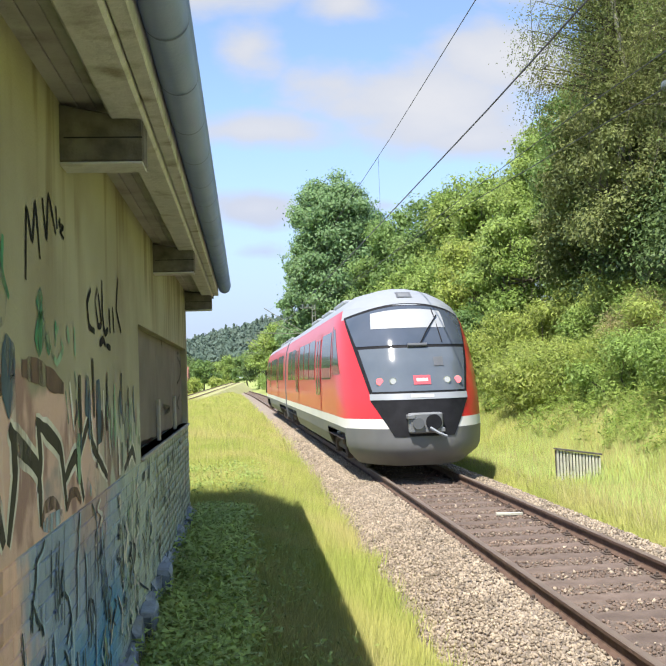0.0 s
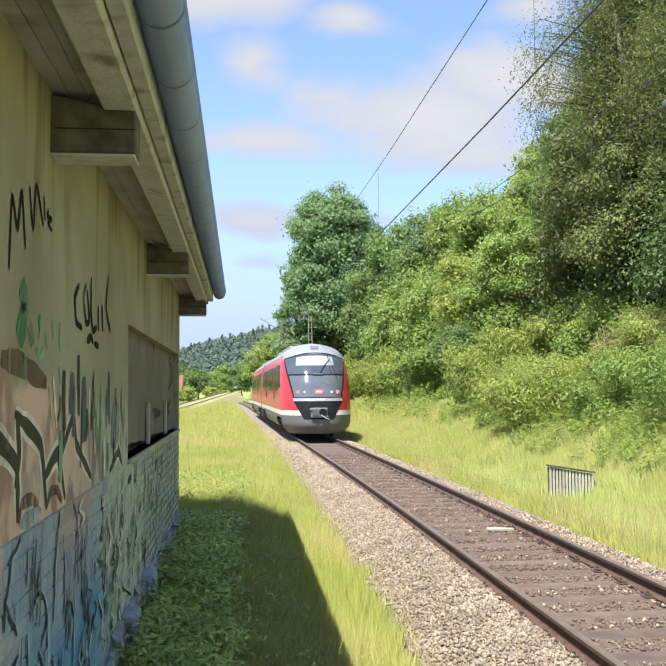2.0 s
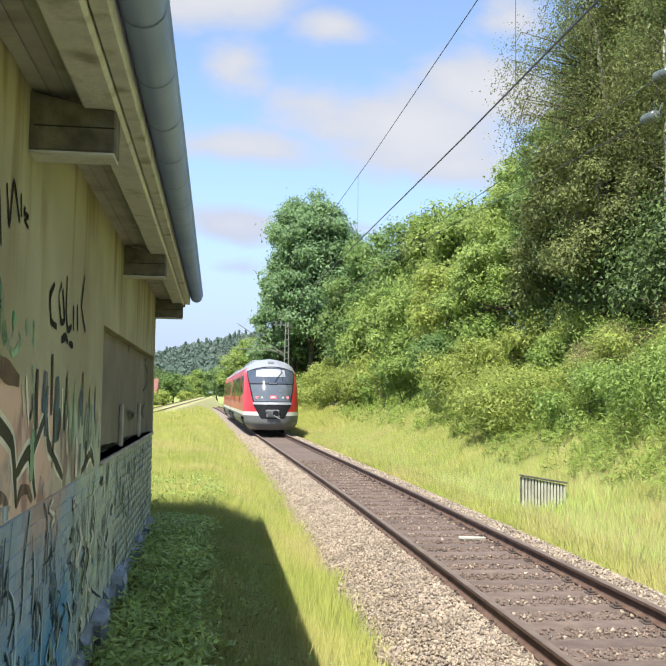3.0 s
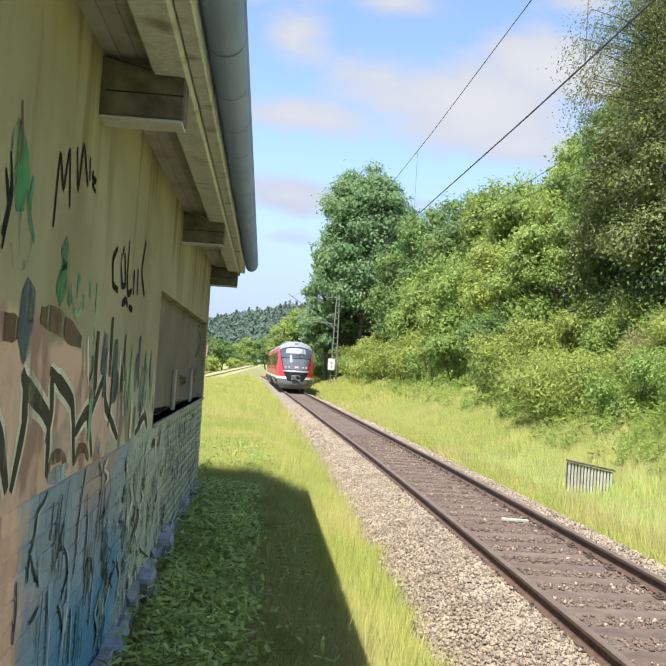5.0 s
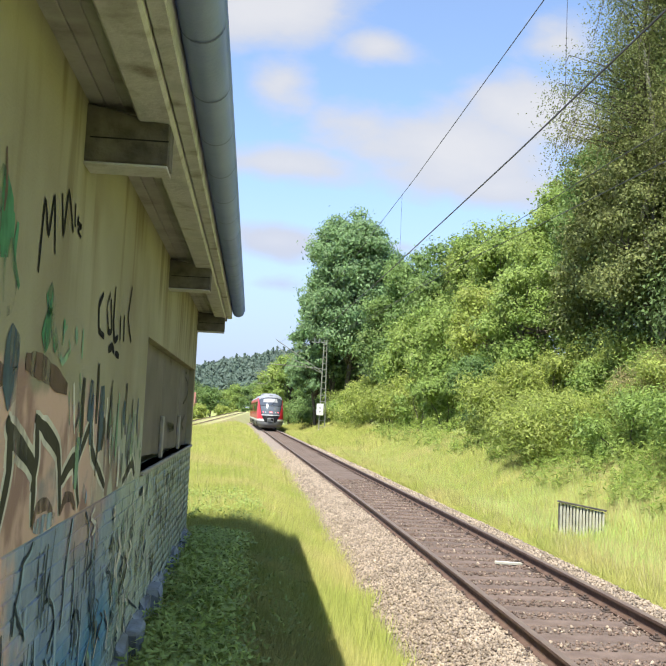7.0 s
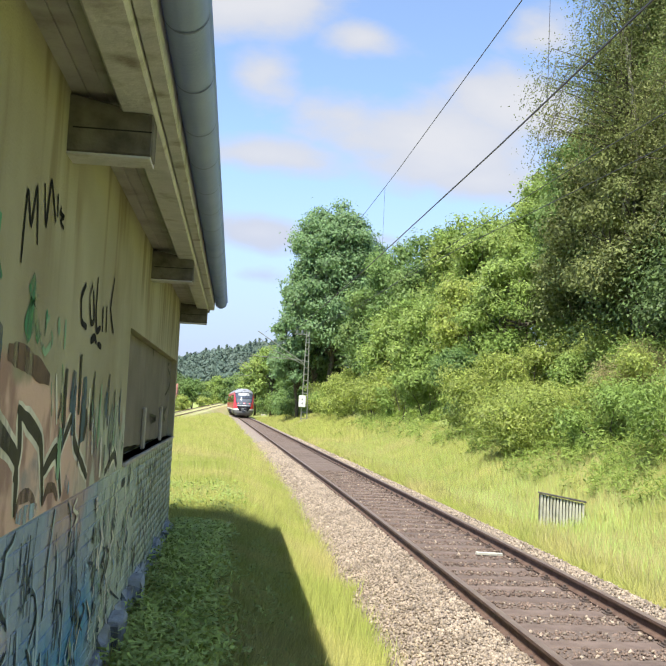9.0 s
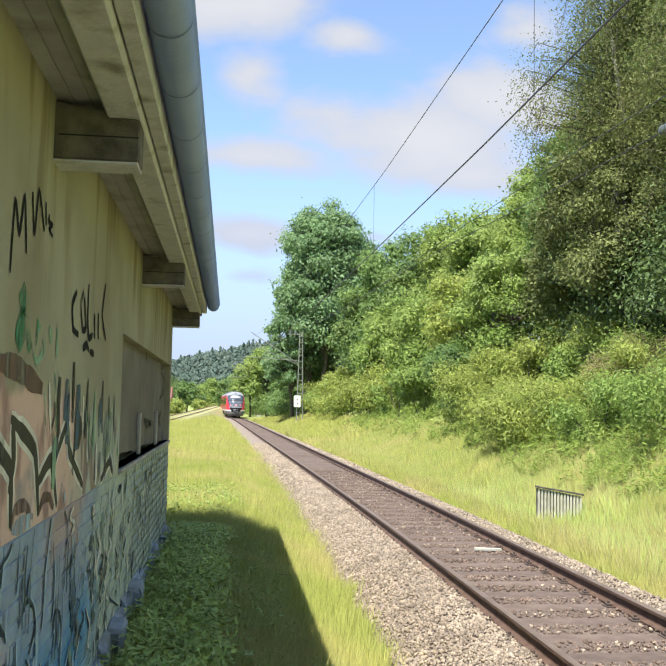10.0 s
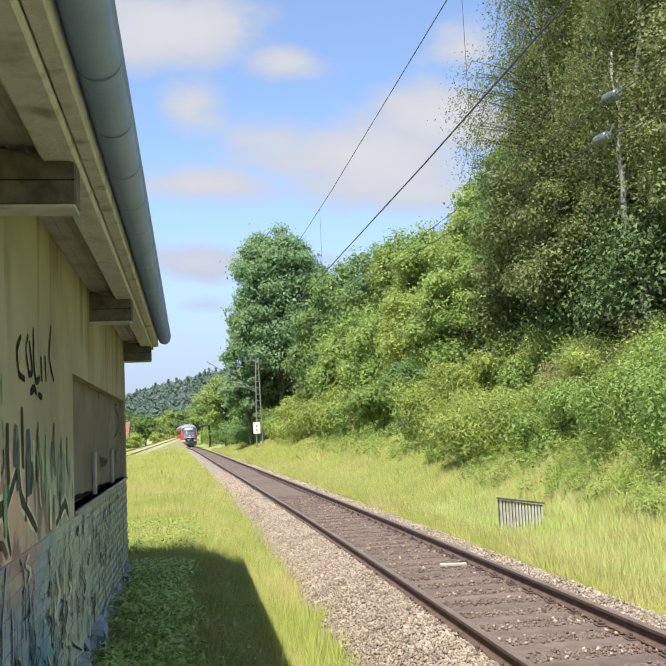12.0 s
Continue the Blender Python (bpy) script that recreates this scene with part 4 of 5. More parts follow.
M["skirt_grey"] = mat("skirt_grey_paint", (0.12, 0.12, 0.123), (0.15, 0.15, 0.15), 1.5, 0.5, stain=(0.13, 0.12, 0.11), stain_scale=1.5)
M["light_skirt"] = mat("light_skirt_paint", (0.21, 0.215, 0.22), (0.15, 0.155, 0.16), 2.0, 0.5)
M["white_blind"] = mat("white_blind", (0.36, 0.37, 0.38), (0.32, 0.33, 0.345), 2.0, 0.5)
# lamp cover and windscreen: base colour lightened to carry a grey-blue reflection
M["lamp_reflection_glass"] = mat("lamp_cover", (0.10, 0.117, 0.137), (0.135, 0.152, 0.173), 1.2, 0.10, spec=0.9)
M["windscreen_reflection_glass"] = mat("windscreen_reflection_glass", (0.06, 0.075, 0.10), (0.09, 0.105, 0.135), 0.8, 0.08, spec=0.6)
M["chrome"] = mat("lamp_reflector", (0.45, 0.45, 0.46), (0.55, 0.55, 0.56), 2.0, 0.25, 0.8)
M["emblem"] = mat("emblem_red", (0.62, 0.10, 0.12), (0.55, 0.08, 0.10), 2.0, 0.4)


def glow(name, colour, strength):
    mt = mat(name, colour, colour, 1.0, 0.3)
    b = mt.node_tree.nodes["Principled BSDF"]
    b.inputs["Emission Color"].default_value = (*colour, 1)
    b.inputs["Emission Strength"].default_value = strength
    return mt


M["tail_light"] = glow("tail_lamp_glow", (0.9, 0.10, 0.12), 1.2)
M["head_light"] = mat("clear_lens", (0.55, 0.56, 0.58), (0.62, 0.63, 0.65), 2.0, 0.12)


def build_train():
    root = empty("railcar_train", "red and grey two-car diesel railcar running on the track", "train")
    build_car(root, Matrix.Identity(4), True)
    build_car(root, pose(0, 41.5, 0, 0, 0, 180), False)
    bm = box(-1.15, 1.15, 20.42, 21.08, 0.7, 3.6, 0.08)
    part("gangway_bellows", bm, "black", root, "black folded gangway between the cars")
    return root


train = build_train()


# ---- mast, wires, lineside things ----
def line_tube(name, pts, r, material, parent=None, sides=5):
    v, f = tube(pts, r, sides)
    return mesh_object(name, v, f, material, parent)


def catenary_mast(x, y, height, label, arms=True, sign=False):
    z0 = ground_z(x, y) - 0.1
    root = empty("catenary_mast", label, "mast", "masts along the track")
    wb, wt = 0.30, 0.13
    lean = lambda z: wb + (wt - wb) * (z - z0) / (height - z0)
    for sx in (-1, 1):
        for sy in (-1, 1):
            line_tube("chord", [(x + sx * wb, y + sy * 0.2, z0), (x + sx * wt, y + sy * 0.1, height)], 0.045, "mast", root, 4)
    z = z0 + 0.5
    while z < height:
        w = lean(z)
        for sy in (-1, 1):
            part("rung", box(x - w, x + w, y + sy * 0.17 - 0.015, y + sy * 0.17 + 0.015, z - 0.035, z + 0.035), "mast", root)
        z += 0.62
    part("footing", box(x - 0.45, x + 0.45, y - 0.4, y + 0.4, z0 - 0.2, z0 + 0.25, 0.03), "concrete", root)
    if arms:
        tx = track_x(y)
        line_tube("cantilever_tube", [(x - 0.15, y, 6.0), (tx - 0.2, y, 9.0)], 0.04, "mast", root)
        line_tube("cantilever_tube", [(x - 0.15, y, 5.9), (tx + 1.4, y, 7.2), (tx, y, 8.3)], 0.032, "mast", root)
        line_tube("registration_arm", [(x - 0.15, y, 6.35), (tx - 0.9, y, 6.6)], 0.035, "mast", root)
        for dx in (0.55, 1.05):
            line_tube("insulator", [(x - dx, y, height - 0.25), (x - dx, y, height + 0.1)], 0.12, "porcelain", root, 8)
        part("crossarm", box(x - 1.3, x + 0.2, y - 0.05, y + 0.05, height - 0.33, height - 0.24), "mast", root)
    if sign:
        zz = 2.35
        s = part("sign_plate", box(x - 0.62, x + 0.05, y - 0.42, y - 0.38, zz - 0.55, zz + 0.58, 0.03), "white", root, "white sign plate with small dark marks")
        for dz in (0.18, -0.2):
            part("mark", box(x - 0.33, x - 0.23, y - 0.424, y - 0.422, zz + dz - 0.08, zz + dz + 0.08), "dark_grey", s)
    return root


catenary_mast(6.95, 89.4, 9.2, "grey lattice catenary mast carrying a white sign plate", True, True)
catenary_mast(5.2, 152, 9.2, "far grey lattice catenary mast beside the track")
catenary_mast(-10.2, 128, 9.0, "far grey lattice catenary mast beside the branch track", False)


def wire(name, label, pts, r=0.011):
    ob = line_tube(name, pts, r, "wire", None, 5)
    return tagged(ob, label, "wire", "wires over the track")


def sag(a, b, n, depth):
    a, b = Vector(a), Vector(b)
    return [a.lerp(b, i / n) - Vector((0, 0, depth * 4 * (i / n) * (1 - i / n))) for i in range(n + 1)]


line = [(track_x(y) - 0.004 * max(0, min(y, 60 - y * 0.3)), y, 5.55) for y in (-20, 2, 12, 25, 40, 60, 89)]
wire("contact_wire", "dark copper contact wire over the track", line, 0.0115)
wire("messenger_wire", "thin dark messenger wire over the contact wire", [(track_x(y), y, 7.28 + 0.0007 * max(0, y - 45) ** 2) for y in (-20, -5, 8, 20, 34, 48, 62, 76, 89)], 0.0075)
wire("contact_wire", "dark copper contact wire over the track", [(track_x(y), y, 5.55) for y in (89, 110, 130, 152)], 0.012)
wire("messenger_wire", "thin dark messenger wire over the contact wire", sag((track_x(89), 89, 8.4), (track_x(152), 152, 8.4), 6, 0.9), 0.012)
for y in (10.1, 21.6, 33.5, 46, 58):
    wire("dropper_wire", "thin dropper between the two overhead wires", [(track_x(y), y, 5.55), (track_x(y), y, 7.28 + 0.0007 * max(0, y - 45) ** 2)], 0.0035)
wire("feeder_wire", "grey feeder wire beside the track", [(7.0, 4, 6.5), (7.16, 12, 7.11), (7.30, 14, 7.32), (7.46, 19, 7.62), (7.5, 29, 7.9), (7.4, 55, 8.1), (6.4, 89, 8.9)], 0.010)
wire("feeder_wire", "grey feeder wire beside the track", [(7.0, 4, 6.0), (7.11, 12, 6.36), (7.07, 14, 6.58), (7.24, 19, 6.9), (7.1, 29, 7.3), (6.6, 55, 7.8), (5.9, 89, 8.9)], 0.010)


def strain_insulator(x, y, z, d):
    """Ribbed porcelain rod in line with a wire, with small horns."""
    d = Vector(d).normalized()
    root = empty("strain_insulator", "ribbed grey-green porcelain insulator in a feeder wire", "insulator", "insulators in the wires", (x, y, z))
    pts, rs = [], []
    n = 4
    for i in range(n):
        for o, r in ((0.0, 0.05), (0.015, 0.105), (0.05, 0.10), (0.075, 0.05)):
            pts.append(d * (-0.20 + 0.1 * i + o))
            rs.append(r)
    v, f = tube(pts, rs, 12)
    mesh_object("body", v, f, "porcelain", root, smooth=True)
    for e in (-0.24, 0.24):
        line_tube("cap", [d * e, d * (e * 0.8)], 0.045, "mast", root, 8)
    line_tube("horn", [d * 0.26, d * 0.22 + Vector((-0.03, 0, 0.10)), d * 0.25 + Vector((-0.07, 0, 0.2))], 0.012, "porcelain", root, 5)
    line_tube("horn", [d * 0.26, d * 0.28 + Vector((0.03, 0, 0.10)), d * 0.3 + Vector((0.06, 0, 0.2))], 0.012, "porcelain", root, 5)
    return root


strain_insulator(7.30, 14.0, 7.32, (0.15, -2.0, -0.2))
strain_insulator(7.07, 14.0, 6.58, (-0.05, -2.0, -0.2))


def slatted_box():
    """Low concrete cable-pit cover with upright ribs and a cap board."""
    x0, x1, y = 6.16, 7.08, 17.8
    root = empty("slatted_box", "weathered pale slatted trackside box standing in grass", "box")
    n = 14
    tilt = -0.16
    for i in range(n):
        t = i / (n - 1)
        x = x0 + 0.03 + t * (x1 - x0 - 0.06)
        z = 0.39 + tilt * t
        part("slat", box(x - 0.02, x + 0.02, y - 0.02, y + 0.03, -0.5, z - 0.01, 0.005), "slat", root)
    bm = box(-0.485, 0.485, -0.05, 0.10, -0.018, 0.018, 0.006)
    bm.transform(pose((x0 + x1) / 2, y, 0.335, 0, math.degrees(math.atan(0.16)), 0))
    part("cap_board", bm, "beam", root, "dark weathered cap board")
    bm = box(x0, x1, y + 0.05, y + 0.09, -0.5, 0.3, 0.005)
    for v in bm.verts:
        if v.co.z > 0:
            v.co.z += 0.08 - 0.16 * (v.co.x - x0) / (x1 - x0)
    part("back_panel", bm, "beam", root)
    return root


M["slat"] = mat("pale_weathered_slat", (0.46, 0.45, 0.36), (0.58, 0.56, 0.45), 6.0, 0.9, bump=0.3, stain=(0.26, 0.25, 0.19), stain_scale=4)
slatted_box()
bm = box(-0.20, 0.20, -0.04, 0.04, -0.02, 0.02, 0.006)
bm.transform(pose(3.87, 13.35, -0.135, 0, 2, 3))
tagged(part("wood_splinter", bm, "slat", None), "pale splinter of wood lying between the rails", "wood")


# ---- distance: branch track, house, far trees, hill wood ----
def branch_track():
    root = empty("branch_track", "second track joining from the side, far off", "track", kind="structure")
    cx = lambda y: -5.7 + 0.039 * (y - 95)
    cz = lambda y: 0.5 + 0.0125 * (y - 95)
    ys = list(range(60, 200, 5))
    vs, fs = [], []
    for y in ys:
        for dx, dz in ((-3.6, -1.9), (-1.5, -0.14), (1.5, -0.14), (3.6, -1.9)):
            vs.append((cx(y) + dx, y, cz(y) + dz))
    fs = [(j * 4 + i, j * 4 + i + 1, j * 4 + i + 5, j * 4 + i + 4) for j in range(len(ys) - 1) for i in range(3)]
    mesh_object("bed", vs, fs, "branch_bed", root)
    for s in (-0.75, 0.75):
        v, f = tube([(cx(y) + s, y, cz(y)) for y in ys], 0.06, 4)
        mesh_object("rail", v, f, "rail_side", root)


M["branch_bed"] = mat("overgrown_bed", (0.30, 0.32, 0.10), (0.40, 0.36, 0.20), 0.8, 0.95, bump=0.6, bscale=10)
branch_track()


def small_house():
    root = empty("house", "far small house with a red tiled roof", "house", "", (-13.0, 152, 0))
    part("wall", box(-3.5, 3.5, -3, 3, -0.2, 2.4, 0.03), "plaster", root)
    vs = [(-3.9, -3.4, 2.3), (3.9, -3.4, 2.3), (3.9, 3.4, 2.3), (-3.9, 3.4, 2.3), (-3.9, 0, 4.6), (3.9, 0, 4.6)]
    part("roof", bmesh_from(vs, [(0, 1, 5, 4), (2, 3, 4, 5), (1, 2, 5), (3, 0, 4), (3, 2, 1, 0)]), "red_tile", root, "red tiled pitched roof")
    part("door", box(0.5, 1.4, -3.05, -2.99, 0, 2.0, 0.01), "beam", root)
    for x in (-2.2, 2.2):
        w = part("window", box(x - 0.5, x + 0.5, -3.05, -2.99, 0.9, 1.9, 0.01), "white", root)
        part("pane", box(x - 0.4, x + 0.4, -3.07, -3.055, 1.0, 1.8), "glass", w)
    return root


M["red_tile"] = mat("red_roof_tile", (0.20, 0.09, 0.065), (0.27, 0.12, 0.085), 2.0, 0.85, bump=0.5, bscale=8)
small_house()
for x, y, top, sp, lf, sd in ((5.6, 133, 10.8, 3.0, "leaf_light", 61), (3.8, 160, 11.6, 3.2, "leaf_light", 62), (8.5, 122, 10.5, 3.6, "leaf_mid", 63), (7.5, 150, 12.0, 4.0, "leaf_mid", 64), (9.0, 104, 11.0, 3.6, "leaf_mid", 65), (12.5, 96, 13.0, 4.2, "leaf_dark", 66), (0.5, 215, 9.0, 3.5, "leaf_mid", 67), (-4.5, 222, 8.0, 3.5, "leaf_light", 68), (-9.0, 205, 7.0, 3.4, "leaf_mid", 69), (-13.5, 212, 8.0, 4.0, "leaf_dark", 70), (-19, 200, 8.5, 4.0, "leaf_mid", 71), (-25, 190, 8.0, 4.0, "leaf_mid", 72), (3.2, 205, 9.5, 3.5, "leaf_dark", 73)):
    stand("broadleaf_tree", x, y, top, sp, lf, "far green broadleaf tree beside the line", 6000, 0.55, sd, 0.03, 22, 0.4)
for x, y, h in ((-8.2, 140, 2.6), (-5.6, 176, 3.0), (-10.5, 168, 3.2), (-2.6, 196, 2.6), (-14, 175, 3.4)):
    bush(x, y, h, 1.9, "leaf_yellow", "far yellow-green bush beside the branch track", 1500, 0.4, int(y), "far bushes")


def hill_wood():
    """Crowns on the far hillside."""
    pts, nrm = [], []
    rnd = random.Random(9)
    for k in range(900):
        x, v = rnd.uniform(-130, 110), rnd.uniform(0.02, 1.0) ** 0.7
        u = (x - 60) / 230
        h = 47 * math.exp(-(u * 1.6) ** 2) * math.sin(math.pi * min(1, v * 0.5 + 0.02)) ** 0.8
        y = 560 + v * 200
        th, tw = rnd.uniform(5, 10), rnd.uniform(2.2, 4.2)
        conifer = rnd.random() < 0.25
        n = 110
        t = RNG.random(n)
        w = (1 - t) * tw * 0.7 if conifer else tw * np.sqrt(np.clip(1 - (2 * t - 1) ** 2, 0, 1))
        a = RNG.random(n) * 2 * math.pi
        p = np.stack([x + np.cos(a) * w, y + np.sin(a) * w, h + th * (0.9 if not conifer else 1.2) * t], 1)
        pts.append(p)
        nrm.append(np.stack([np.cos(a), np.sin(a), np.full(n, 0.5)], 1) + RNG.normal(0, 0.3, (n, 3)))
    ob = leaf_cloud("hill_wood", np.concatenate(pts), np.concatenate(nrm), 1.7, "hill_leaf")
    return tagged(ob, "far mixed wood covering the hillside, haze put into its leaf colour", "wood", kind="stuff")


# distance haze put into the leaf colour: greyed and bluish
M["hill_leaf"] = mat("hazed_wood_leaf", (0.10, 0.15, 0.115), (0.145, 0.195, 0.15), 0.05, 0.9, island=0.2, translucent=0.25)
hill_wood()


# ---- grass, weeds, stones ----
def blades(name, xy, height, width, material, label, lean=0.75):
    n = len(xy)
    z = np.array([ground_z(x, y) for x, y in xy]) - 0.02
    base = np.column_stack([xy, z])
    a = RNG.random(n) * 2 * math.pi
    side = np.column_stack([np.cos(a), np.sin(a), np.zeros(n)])
    side *= np.where(side[:, 1] * SUN_FROM.x - side[:, 0] * SUN_FROM.y < 0, -1.0, 1.0)[:, None]  # front of the blade to the sun
    b = RNG.random(n) * 2 * math.pi
    out = np.column_stack([np.cos(b), np.sin(b), np.zeros(n)])
    h = (height * RNG.uniform(0.55, 1.25, n))[:, None]
    w = (width * RNG.uniform(0.7, 1.4, n))[:, None]
    l = RNG.uniform(0.1, 1.0, n)[:, None] * lean
    co = np.empty((n, 3, 3))
    co[:, 0] = base - side * w
    co[:, 1] = base + side * w
    co[:, 2] = base + out * h * l + (0, 0, 1) * h
    loops = np.arange(n * 3)
    nr = np.repeat((out * 0.28 + RNG.normal(0, 0.10, (n, 3)) + (-0.1, -0.25, 1.0)), 3, axis=0)
    nr /= np.linalg.norm(nr, axis=1, keepdims=True)
    return tagged(tri_mesh(name, co.reshape(-1, 3), loops, 3, material, None, nr), label, "grass", kind="stuff")


def scatter(n, xa, xb, ya, yb, rel=False, clump=0.0):
    """Random places; rel: x counted from the track's centre. clump thins them into patches."""
    xy = np.column_stack([RNG.uniform(xa, xb, n), RNG.uniform(ya, yb, n)])
    if rel:
        xy[:, 0] += [track_x(y) for y in xy[:, 1]]
    if clump:
        k = np.array([noise.noise(Vector((x * 0.9, y * 0.9, 3))) for x, y in xy])
        xy = xy[k > RNG.uniform(-1, 1, len(xy)) * clump - 0.1]
    return xy


def left_edge(xy):
    """Keeps grass off the stones with a ragged edge, and out of the building."""
    e = np.array([track_x(y) - 1.95 + 0.3 * smooth01((y - 12) / 18) + 0.28 * noise.noise(Vector((y * 1.1, 2, 0))) + 0.2 * noise.noise(Vector((y * 4, x * 2, 7))) for x, y in xy])
    inside = (xy[:, 0] < WALL_X + 0.03) & (xy[:, 1] < WALL_END + 0.05)
    return xy[(xy[:, 0] < e) & ~inside]


G = "sunlit yellow-green meadow grass, uneven and seeding"
blades("grass_near", left_edge(scatter(100000, -0.8, 1.9, 3.5, 13)), 0.15, 0.0045, "grass", "short grass beside the building, partly in shade", 0.9)
blades("grass_strip", left_edge(scatter(110000, -3.5, 2.2, 13, 30)), 0.22, 0.006, "grass", G, 0.9)
blades("grass_middle", left_edge(scatter(70000, -8, 2.2, 30, 62)), 0.34, 0.011, "grass", G, 0.9)
blades("grass_far", left_edge(scatter(50000, -18, 2.0, 62, 150)), 0.40, 0.03, "grass", G, 0.9)
blades("grass_seeds", left_edge(scatter(7000, -4, 2.2, 15, 50, clump=0.7)), 0.42, 0.005, "dry_grass", "pale seeding grass stalks", 0.3)


def right(n, a, b, ya, yb):
    """Places on the bank, with the trodden patch before the slatted box left thin."""
    xy = scatter(n, a, b, ya, yb, True)
    near = (xy[:, 0] > 5.9) & (xy[:, 0] < 7.3) & (xy[:, 1] > 15.9) & (xy[:, 1] < 17.85)
    return xy[~near | (RNG.random(len(xy)) < 0.22)]



blades("bank_grass_near", right(130000, 1.72, 7.0, 7, 24), 0.20, 0.0055, "grass", G, 0.95)
blades("bank_grass_middle", right(90000, 1.75, 6.8, 24, 50), 0.30, 0.010, "grass", G, 0.95)
blades("bank_grass_far", right(50000, 1.8, 6.4, 50, 130), 0.42, 0.026, "grass", G, 0.95)
blades("bank_grass_seeds", right(46000, 1.9, 6.5, 8, 60), 0.36, 0.0055, "dry_grass", "pale seeding grass stalks", 0.5)
blades("bank_tufts", scatter(60000, 2.3, 7.0, 8, 50, True, 0.45), 0.32, 0.0075, "weed", "darker green grass tufts in the meadow", 0.7)
blades("box_grass", scatter(6000, 5.9, 7.3, 15.9, 17.75), 0.09, 0.005, "grass", "short grass before the slatted box")
blades("edge_grass", scatter(9000, -2.35, -1.6, 4, 40, True, 0.55), 0.13, 0.005, "grass", "grass creeping into the edge of the stones", 0.9)
blades("tall_grass_near", left_edge(scatter(15000, 0.75, 1.9, 4, 15)), 0.28, 0.0055, "grass", "taller sunlit grass along the edge of the stones", 0.5)
blades("edge_tufts", scatter(2600, -2.05, -1.5, 4, 22, True, 0.5), 0.22, 0.007, "dry_grass", "dry grass tufts at the edge of the stones", 0.6)


def weeds(name, xy, h, size, per, label, material="weed", slim=0.38):
    pts, nrm = [], []
    for x, y in xy:
        z = ground_z(x, y)
        n = per
        t = RNG.random(n)
        p = np.column_stack([x + RNG.normal(0, 0.10, n), y + RNG.normal(0, 0.10, n), z + h * (0.15 + 0.85 * t)])
        pts.append(p)
        nrm.append(RNG.normal(0, 0.45, (n, 3)) + (0, 0, 1))
    return tagged(leaf_cloud(name, np.concatenate(pts), np.concatenate(nrm), size, material, None, slim), label, "weeds", kind="stuff")


weeds("wall_weeds", scatter(420, -0.66, -0.05, 4.5, 13.0), 0.22, 0.062, 40, "leafy green weeds along the foot of the wall", "weed", 0.2)
weeds("path_weeds", scatter(120, -0.1, 0.7, 4.5, 12.5), 0.13, 0.045, 20, "low weeds in the shaded grass", "weed", 0.2)
weeds("corner_weeds", left_edge(scatter(110, -1.6, 0.2, 14.2, 19)), 0.26, 0.055, 26, "leafy green weeds past the corner", "weed", 0.25)
weeds("bank_ferns", scatter(760, 4.3, 8.0, 11, 26, True, 0.5), 0.6, 0.125, 44, "bright green ferns and nettles on the bank", "fern", 0.14)
weeds("bank_nettles", scatter(640, 4.9, 7.8, 24, 60, True, 0.6), 0.75, 0.15, 36, "green nettles and saplings on the bank", "fern", 0.16)


def stones(name, n, ra, rb, ya, yb, size, material, label, zf, cribs=False):
    xy = scatter(n, ra, rb, ya, yb, True)
    if cribs:
        off = (xy[:, 1] + 6.0) % SLEEPER_STEP
        xy = xy[(off > 0.15) & (off < SLEEPER_STEP - 0.15)]
        n = len(xy)
    tx = np.array([track_x(y) for y in xy[:, 1]])
    z = np.array([zf(r) for r in xy[:, 0] - tx])
    cube = np.array([(1, 0, 0), (-1, 0, 0), (0, 1, 0), (0, -1, 0), (0, 0, 1), (0, 0, -1)], float) * 1.35
    tris = np.array([(0, 2, 4), (2, 1, 4), (1, 3, 4), (3, 0, 4), (2, 0, 5), (1, 2, 5), (3, 1, 5), (0, 3, 5)])
    v = cube[None] * RNG.uniform(0.55, 1.1, (n, 6, 1)) * (size * RNG.uniform(0.6, 1.3, n))[:, None, None] * RNG.uniform(0.45, 1.35, (n, 1, 3))
    q = RNG.normal(size=(n, 4))
    q /= np.linalg.norm(q, axis=1, keepdims=True)
    w, x, y, zq = q.T
    R = np.stack([np.stack([1 - 2 * (y * y + zq * zq), 2 * (x * y - zq * w), 2 * (x * zq + y * w)], 1), np.stack([2 * (x * y + zq * w), 1 - 2 * (x * x + zq * zq), 2 * (y * zq - x * w)], 1), np.stack([2 * (x * zq - y * w), 2 * (y * zq + x * w), 1 - 2 * (x * x + y * y)], 1)], 1)
    v = np.einsum("nij,nkj->nki", R, v) + np.column_stack([xy, z + RNG.uniform(0, 0.02, n)])[:, None]
    loops = (np.arange(n)[:, None, None] * 6 + tris[None]).ravel()
    return tagged(tri_mesh(name, v.reshape(-1, 3), loops, 3, material), label, "ballast", kind="stuff")


shoulder = lambda r: float(np.interp(r, (-2.15, -1.95, -1.5, -1.33, -0.86, -0.80, 0.80, 0.86, 1.33, 1.5, 1.75, 1.95), (-0.50, -0.40, -0.20, -0.145, -0.142, -0.16, -0.16, -0.142, -0.145, -0.21, -0.36, -0.48)))
stones("ballast_stones", 31000, -2.1, -0.84, 5, 24, 0.0185, "ballast", "pale broken ballast stones beside the rails", shoulder)
stones("ballast_stones_middle", 11000, -2.1, -0.84, 24, 50, 0.030, "ballast", "pale broken ballast stones beside the rails", shoulder)
stones("ballast_stones_outer", 16000, 0.85, 1.85, 7, 30, 0.021, "ballast", "pale broken ballast stones beside the rails", shoulder)
stones("ballast_stones_outer_far", 5000, 0.85, 1.85, 30, 60, 0.04, "ballast", "pale broken ballast stones beside the rails", shoulder)
